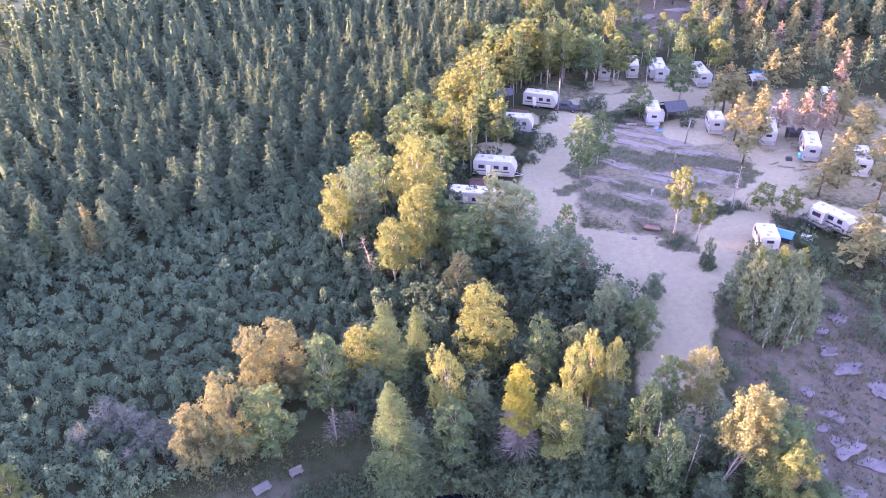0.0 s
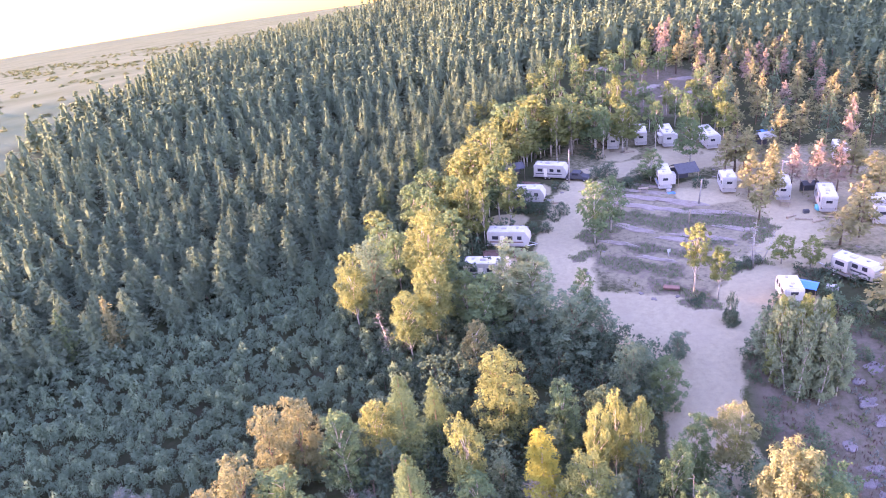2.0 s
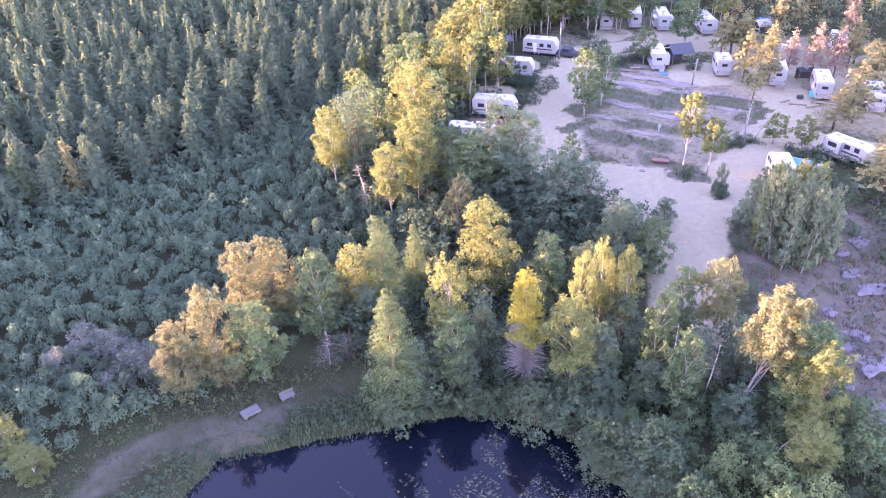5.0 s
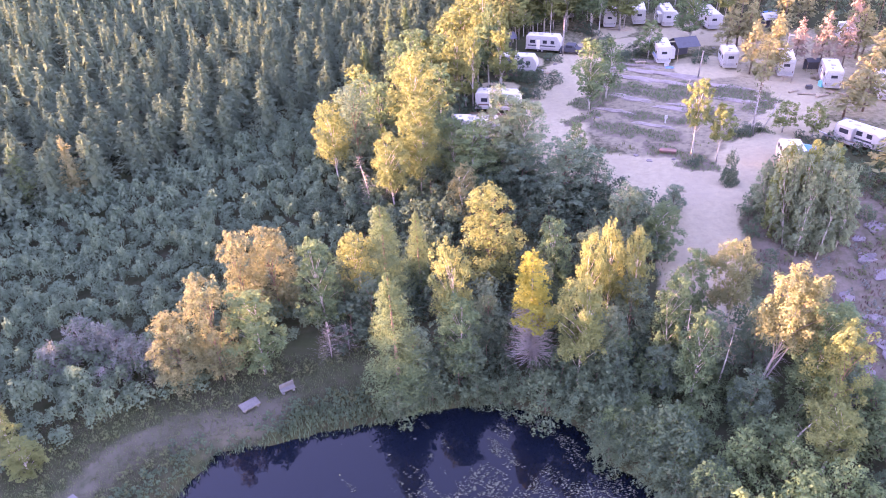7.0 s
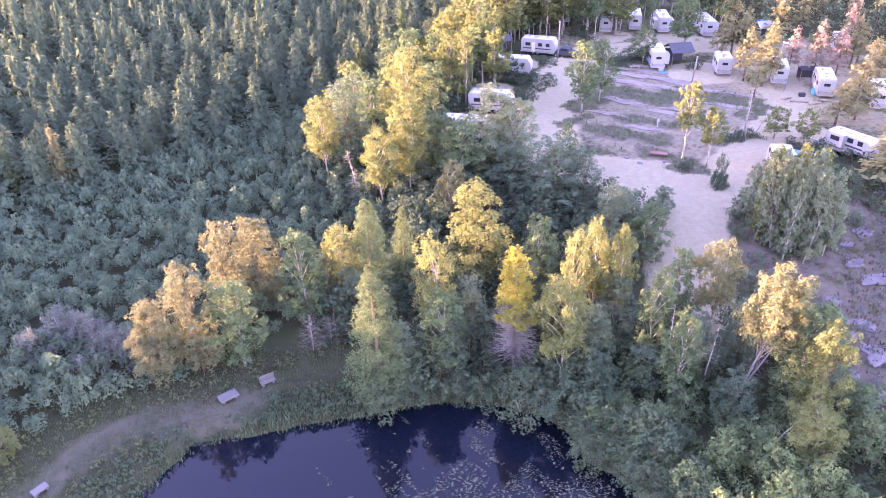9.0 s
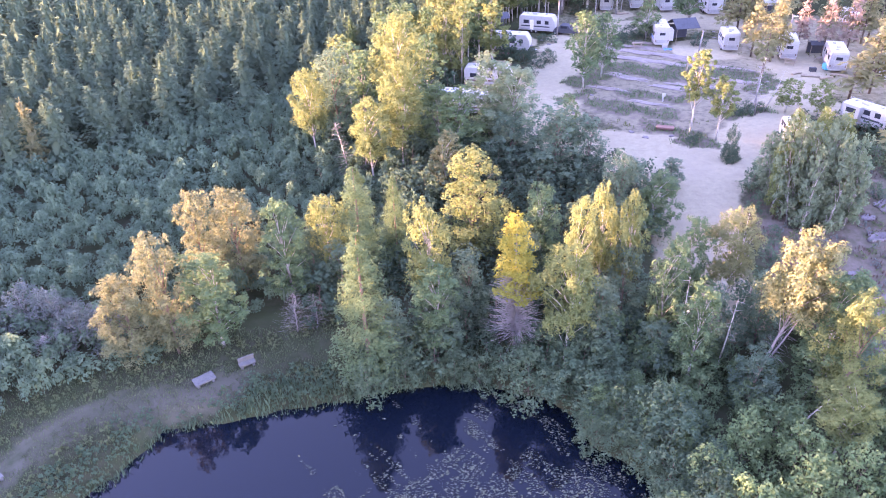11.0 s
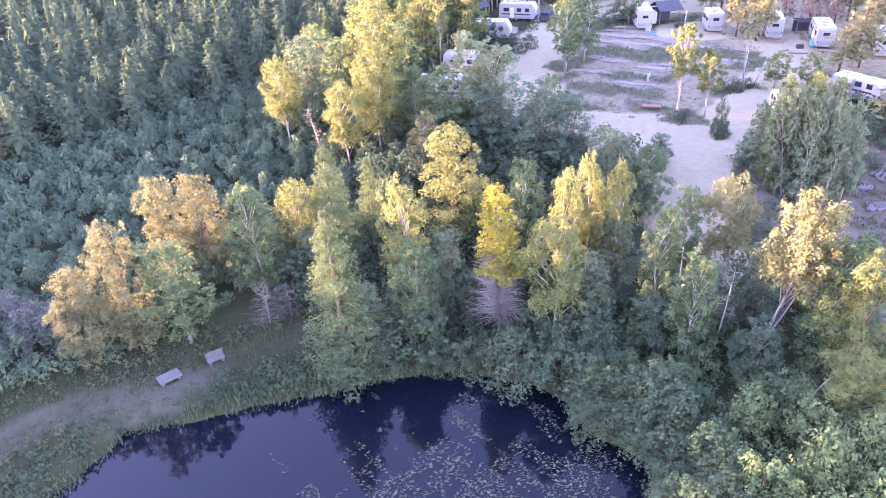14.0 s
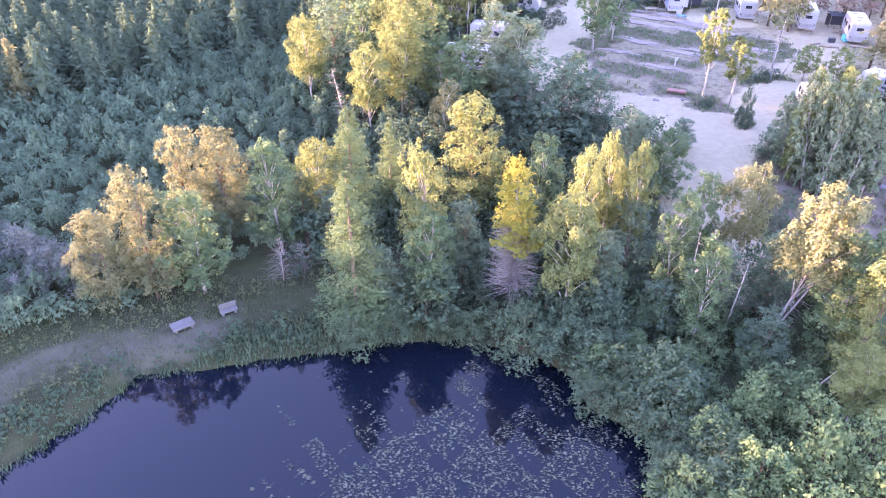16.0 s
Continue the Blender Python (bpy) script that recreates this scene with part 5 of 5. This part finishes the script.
    for k in range(slides):
        sd = -1 if k == 0 else 1
        so = part("slide_out", bm_mesh("slide_out", block((length * 0.36, 0.75, 1.75), (-0.22 * length, sd * (wid / 2 + 0.36), z0 + 1.25), 0.05), M[skin]), root)
        part("window", bm_mesh("window", block((length * 0.2, 0.03, 0.6), (-0.22 * length, sd * (wid / 2 + 0.75), z0 + 1.5), 0.012), M["glass"]), so)
    if awning:
        part("awning", bm_mesh("awning", block((length * 0.5, 1.9, 0.05), (-0.05 * length, -wid / 2 - 0.98, z0 + 1.95), 0.02), M["dark"]), root, "dark fabric awning")
        for k in (-0.28, 0.18):
            bm = bmesh.new()
            tube(bm, [(k * length, -wid / 2 - 1.85, z0 + 1.93), (k * length, -wid / 2 - 1.85, 0)], [0.03, 0.03], 6)
            part("awning_pole", bm_mesh("awning_pole", bm, M["steel"]), root)
    return tagged(root, label, "camper trailer", "campers of the campground")


trailer(5.6, 92.0, -12, 7.2, "white camper trailer half hidden behind birch trees", stripe="red")
trailer(9.6, 102.4, -14, 7.0, "white camper trailer with red wooden deck", stripe="red")
trailer(14.6, 120.4, -16, 6.6, "white camper trailer parked among birch trunks", awning=False)
trailer(20.6, 131.6, -24, 6.8, "white camper trailer with dark truck at its front", stripe="dark")
trailer(36.5, 147.6, 75, 7.0, "white fifth-wheel camper at the wood's edge", fifth=True, stripe="grey")
trailer(47.5, 146.0, 84, 7.6, "white fifth-wheel camper with side slide-outs", fifth=True, slides=2)
trailer(55.2, 142.5, 88, 8.0, "white fifth-wheel camper parked end-on under birches", fifth=True, slides=1)
trailer(40.3, 122.6, 84, 6.0, "white camper trailer beside a dark canopy", fifth=True, slides=1, stripe="blue")
trailer(50.3, 117.2, 80, 5.0, "small white camper trailer behind a pine", stripe="grey")
trailer(58.1, 112.8, 72, 7.0, "white camper trailer on a sandy pitch", stripe="dark")
trailer(62.5, 106.1, 72, 7.0, "white camper trailer behind reddish pines")
trailer(67.9, 100.3, 70, 7.0, "white camper trailer at the pitch row's end")
trailer(55.6, 83.0, -60, 6.2, "long white camper trailer beside the drive", stripe="dark", slides=1, wid=2.2, hgt=2.0)
trailer(44.6, 78.6, 80, 4.6, "small white camper trailer with a blue tarp", hgt=2.2)
trailer(75.0, 126.5, 70, 7.0, "white camper trailer far back among pines")
trailer(42.5, 148.5, 80, 7.0, "pale camper trailer hidden behind birches", fifth=True)
trailer(29.0, 156.0, 80, 7.0, "pale camper trailer deep in the birch wood")


def canopy(x, y, turn, lx, ly, hgt, roof, label, category, sag=0.35):
    """A gabled fabric roof on posts."""
    root = new("canopy_tent")
    root.matrix_basis = pose(x, y, gz(x, y), 0, 0, turn)
    bm = bmesh.new()
    a = [bm.verts.new(p) for p in ((-lx / 2, -ly / 2, hgt), (lx / 2, -ly / 2, hgt), (lx / 2, 0, hgt + sag * 2), (-lx / 2, 0, hgt + sag * 2), (lx / 2, ly / 2, hgt), (-lx / 2, ly / 2, hgt))]
    bm.faces.new((a[0], a[1], a[2], a[3]))
    bm.faces.new((a[3], a[2], a[4], a[5]))
    r = bmesh.ops.extrude_face_region(bm, geom=bm.faces[:])
    for v in r["geom"]:
        if isinstance(v, bmesh.types.BMVert):
            v.co.z -= 0.06
    bmesh.ops.recalc_face_normals(bm, faces=bm.faces[:])
    part("roof", bm_mesh("roof", bm, M[roof]), root)
    for px in (-0.46, 0.46):
        for py in (-0.46, 0.46):
            bm = bmesh.new()
            tube(bm, [(px * lx, py * ly, 0), (px * lx, py * ly, hgt)], [0.05, 0.04], 6)
            part("post", bm_mesh("post", bm, M["wood"]), root)
    part("rear_panel", bm_mesh("rear_panel", block((lx * 0.9, 0.05, hgt * 0.9), (0, ly * 0.44, hgt * 0.46)), M["dark"]), root, "dark canvas panel")
    return tagged(root, label, category, "shelters")


canopy(44.2, 122.6, 8, 4.2, 4.6, 2.7, "dark", "dark gabled canopy tent beside a camper", "canopy tent", 0.6)
canopy(46.9, 78.7, -35, 2.6, 2.3, 2.0, "blue", "bright blue tarp shelter beside a camper", "tarp shelter", 0.2)
canopy(65.0, 137.0, 10, 3.4, 3.2, 2.4, "white", "white party tent among the pines", "party tent", 0.5)
canopy(66.2, 139.6, 10, 2.6, 2.4, 2.6, "blue", "blue tarp shelter among the pines", "tarp shelter", 0.25)
canopy(12.6, 133.5, 10, 5.0, 4.0, 2.6, "dark", "dark roofed shelter in the birch wood", "canopy tent")
canopy(62.6, 112.0, -10, 2.6, 2.4, 1.9, "dark", "dark canvas shelter beside a camper", "canopy tent", 0.2)


def truck(x, y, turn, label):
    root = new("pickup_truck")
    root.matrix_basis = pose(x, y, gz(x, y), 0, 0, turn)
    part("body", bm_mesh("body", profile_body([(-2.7, 0.5), (2.6, 0.5), (2.7, 1.0), (1.3, 1.15), (0.7, 1.8), (-0.8, 1.85), (-1.0, 1.15), (-2.7, 1.15)], 1.9, 0.08), M["dark"]), root)
    part("windscreen", bm_mesh("windscreen", block((0.04, 1.5, 0.5), (1.02, 0, 1.5), 0.01), M["glass"]), root)
    for k in (-1, 1):
        part("side_window", bm_mesh("side_window", block((1.2, 0.03, 0.4), (-0.1, k * 0.955, 1.52), 0.01), M["glass"]), root)
        part("headlight", bm_mesh("headlight", block((0.05, 0.35, 0.2), (2.68, k * 0.7, 0.9), 0.02), M["white"]), root)
        for wx in (-1.7, 1.7):
            wh = part("wheel", TYRE, root, m=pose(wx, k * 0.82, 0.36))
            part("rim", RIM, wh)
    return tagged(root, label, "truck", "vehicles")


truck(25.2, 129.3, -24, "dark pickup truck in front of a camper")

# Flatbed trailer beside the long camper.
root = new("flatbed_trailer")
root.matrix_basis = pose(54.0, 83.4, gz(54.0, 83.4), 0, 0, -62)
part("bed", bm_mesh("bed", block((5.0, 2.0, 0.14), (0, 0, 0.65), 0.03), M["wood"]), root)
part("drawbar", bm_mesh("drawbar", block((1.6, 0.12, 0.12), (-3.2, 0, 0.55), 0.02), M["steel"]), root)
for k in (-1, 1):
    part("side_rail", bm_mesh("side_rail", block((5.0, 0.06, 0.3), (0, k * 1.0, 0.85), 0.01), M["steel"]), root)
    for wx in (-0.4, 0.45):
        wh = part("wheel", TYRE, root, m=pose(wx, k * 1.15, 0.34))
        part("rim", RIM, wh)
tagged(root, "low wooden flatbed trailer with steel rails", "utility trailer", "vehicles")

# Red wooden decks beside two campers.
for x, y, turn, lx, ly in [(8.2, 99.4, -14, 6.0, 2.6), (4.2, 95.6, -12, 5.0, 1.6), (12.2, 118.2, -16, 4.0, 2.0), (15.5, 128.8, -20, 4.5, 2.2)]:
    root = new("wooden_deck")
    root.matrix_basis = pose(x, y, gz(x, y), 0, 0, turn)
    me = bm_mesh("plank", block((lx, 0.17, 0.04), (0, 0, 0), 0.008), M["red"])
    for k in range(int(ly / 0.19)):
        part("plank", me, root, m=pose(0, -ly / 2 + 0.1 + 0.19 * k, 0.32))
    for px in (-0.47, 0.47):
        part("beam", bm_mesh("beam", block((0.1, ly, 0.3), (px * lx, 0, 0.14)), M["wood"]), root)
    part("railing", bm_mesh("railing", block((lx, 0.06, 0.1), (0, -ly / 2 + 0.05, 1.2), 0.01), M["red"]), root)
    for px in (-0.48, 0.0, 0.48):
        part("post", bm_mesh("post", block((0.09, 0.09, 1.2), (px * lx, -ly / 2 + 0.05, 0.6), 0.01), M["red"]), root)
    tagged(root, "reddish wooden deck beside a camper trailer", "deck", "decks")

# Slab benches beside the pond path.
for x, y, turn, sx_, sy_, back in [(-17.2, 43.6, 38, 1.7, 1.05, False), (-14.1, 45.4, 30, 1.35, 0.6, True), (-29.2, 33.9, 55, 1.2, 0.7, False)]:
    root = new("stone_bench")
    root.matrix_basis = pose(x, y, gz(x, y), 0, 0, turn)
    part("seat", bm_mesh("seat", block((sx_, sy_, 0.14), (0, 0, 0.36), 0.03), M["concrete"]), root)
    for k in (-0.36, 0.36):
        part("support", bm_mesh("support", block((0.2, sy_ * 0.8, 0.32), (k * sx_, 0, 0.13), 0.02), M["concrete"]), root)
    if back:
        bm = block((sx_, 0.1, 0.62), (0, 0, 0.31), 0.03)
        part("backrest", bm_mesh("backrest", bm, M["concrete"]), root, m=pose(0, sy_ * 0.45, 0.4, 16, 0, 0))
    tagged(root, "pale concrete slab bench with a backrest beside the pond path" if back else "pale concrete slab bench beside the pond path", "bench", "benches by the pond")

# Poles and posts.
for x, y, h, ax, ay, mat, label, cat in [(43.6, 111.8, 4.6, 0, 4, "dead", "bleached utility post standing on the rocks", "post"), (39.6, 104.6, 2.4, 0, 4, "wood", "short weathered wooden post", "post"),
                                         (57.6, 112.4, 6.5, 0, 2, "dead", "tall pale lamp pole between campers", "lamp pole"), (23.5, 128.0, 7.0, 0, 1, "dead", "tall pale pole at the road bend", "pole")]:
    root = new(cat.replace(" ", "_"))
    root.matrix_basis = pose(x, y, gz(x, y) - 0.1, ax, ay, 0)
    bm = bmesh.new()
    tube(bm, [(0, 0, 0), (0, 0, h)], [0.14, 0.10], 8)
    part("shaft", bm_mesh("shaft", bm, M[mat], True), root)
    part("cap", bm_mesh("cap", block((0.3, 0.3, 0.08), (0, 0, h + 0.03), 0.02), M[mat]), root)
    if cat == "lamp pole":
        part("lamp_head", bm_mesh("lamp_head", block((0.8, 0.3, 0.16), (0.45, 0, h - 0.2), 0.04), M["white"]), root)
    tagged(root, label, cat, "poles")


def sundry(name, bm, mat, x, y, turn, label, category):
    ob = new(name, bm_mesh(name, bm, M[mat]))
    ob.matrix_basis = pose(x, y, gz(x, y) + 0.0, 0, 0, turn)
    return tagged(ob, label, category, "campground clutter")


def sign_post(x, y):
    root = new("sign_post")
    root.matrix_basis = pose(x, y, gz(x, y), 0, 0, 10)
    part("post", bm_mesh("post", block((0.16, 0.16, 1.2), (0, 0, 0.6), 0.02), M["white"]), root)
    part("board", bm_mesh("board", block((0.5, 0.08, 0.5), (0, -0.1, 1.0), 0.02), M["white"]), root)
    tagged(root, "short white marker post on the sand", "post", "poles")


sign_post(33.2, 93.8)
bm = block((2.2, 1.0, 0.35), (0, 0, 0.3), 0.12)
sundry("canoe", bm, "red", 30.8, 83.9, -20, "faded red overturned boat on the sand", "boat")
bm = block((1.4, 1.2, 0.9), (0, 0, 0.45), 0.2)
sundry("paddling_pool", bm, "cyan", 61.2, 104.9, 0, "turquoise plastic bin among camp clutter", "bin")
sundry("propane_box", block((1.5, 0.7, 0.7), (0, 0, 0.35), 0.05), "white", 51.0, 80.0, -25, "white storage box beside shrubs", "box")
sundry("cooler", block((0.8, 0.5, 0.5), (0, 0, 0.25), 0.05), "white", 40.4, 119.0, 10, "white cooler box beside a camper", "box")
sundry("blue_mat", block((1.4, 0.8, 0.12), (0, 0, 0.08), 0.03), "blue", 40.6, 117.9, 5, "blue mat before a camper door", "mat")
sundry("storage_box", block((1.8, 0.9, 1.1), (0, 0, 0.55), 0.04), "grey", 62.9, 107.9, 0, "grey storage box between campers", "box")
sundry("generator", block((0.9, 0.6, 0.6), (0, 0, 0.3), 0.06), "dark", 58.6, 104.2, 0, "dark generator on the sandy pitch", "generator")
for x, y, turn, ln in [(57.2, 101.8, -20, 2.6), (59.0, 100.6, 15, 2.2), (61.5, 101.4, -35, 2.8), (55.8, 103.2, 20, 1.8), (36.5, 143.2, -30, 3.2), (38.5, 142.0, 10, 2.5), (19.5, 118.2, 0, 2.6), (13.0, 125.0, -15, 5.0)]:
    bm = bmesh.new()
    tube(bm, [(-ln / 2, 0, 0.16), (0, 0.03, 0.18), (ln / 2, 0, 0.16)], [0.18, 0.17, 0.15], 8)
    sundry("log", bm, "wood", x, y, turn, "fallen log used as seat on the pitch", "log")


def table(x, y, turn):
    root = new("picnic_table")
    root.matrix_basis = pose(x, y, gz(x, y), 0, 0, turn)
    me = bm_mesh("plank", block((1.8, 0.14, 0.04), bevel=0.008), M["wood"])
    for k in range(5):
        part("plank", me, root, m=pose(0, -0.3 + 0.15 * k, 0.75))
    for k in (-0.72, 0.72):
        part("seat", me, root, m=pose(0, k, 0.45))
    for px in (-0.65, 0.65):
        bm = bmesh.new()
        tube(bm, [(px, -0.75, 0), (px, -0.2, 0.74)], [0.05, 0.05], 5)
        tube(bm, [(px, 0.75, 0), (px, 0.2, 0.74)], [0.05, 0.05], 5)
        tube(bm, [(px, -0.8, 0.42), (px, 0.8, 0.42)], [0.04, 0.04], 5)
        part("leg_frame", bm_mesh("leg_frame", bm, M["wood"]), root)
    tagged(root, "weathered wooden picnic table on a pitch", "picnic table", "picnic tables")


for x, y, turn in [(61.8, 108.4, 20), (12.5, 107.5, 10), (36.0, 119.8, -5), (56.8, 108.0, -30)]:
    table(x, y, turn)
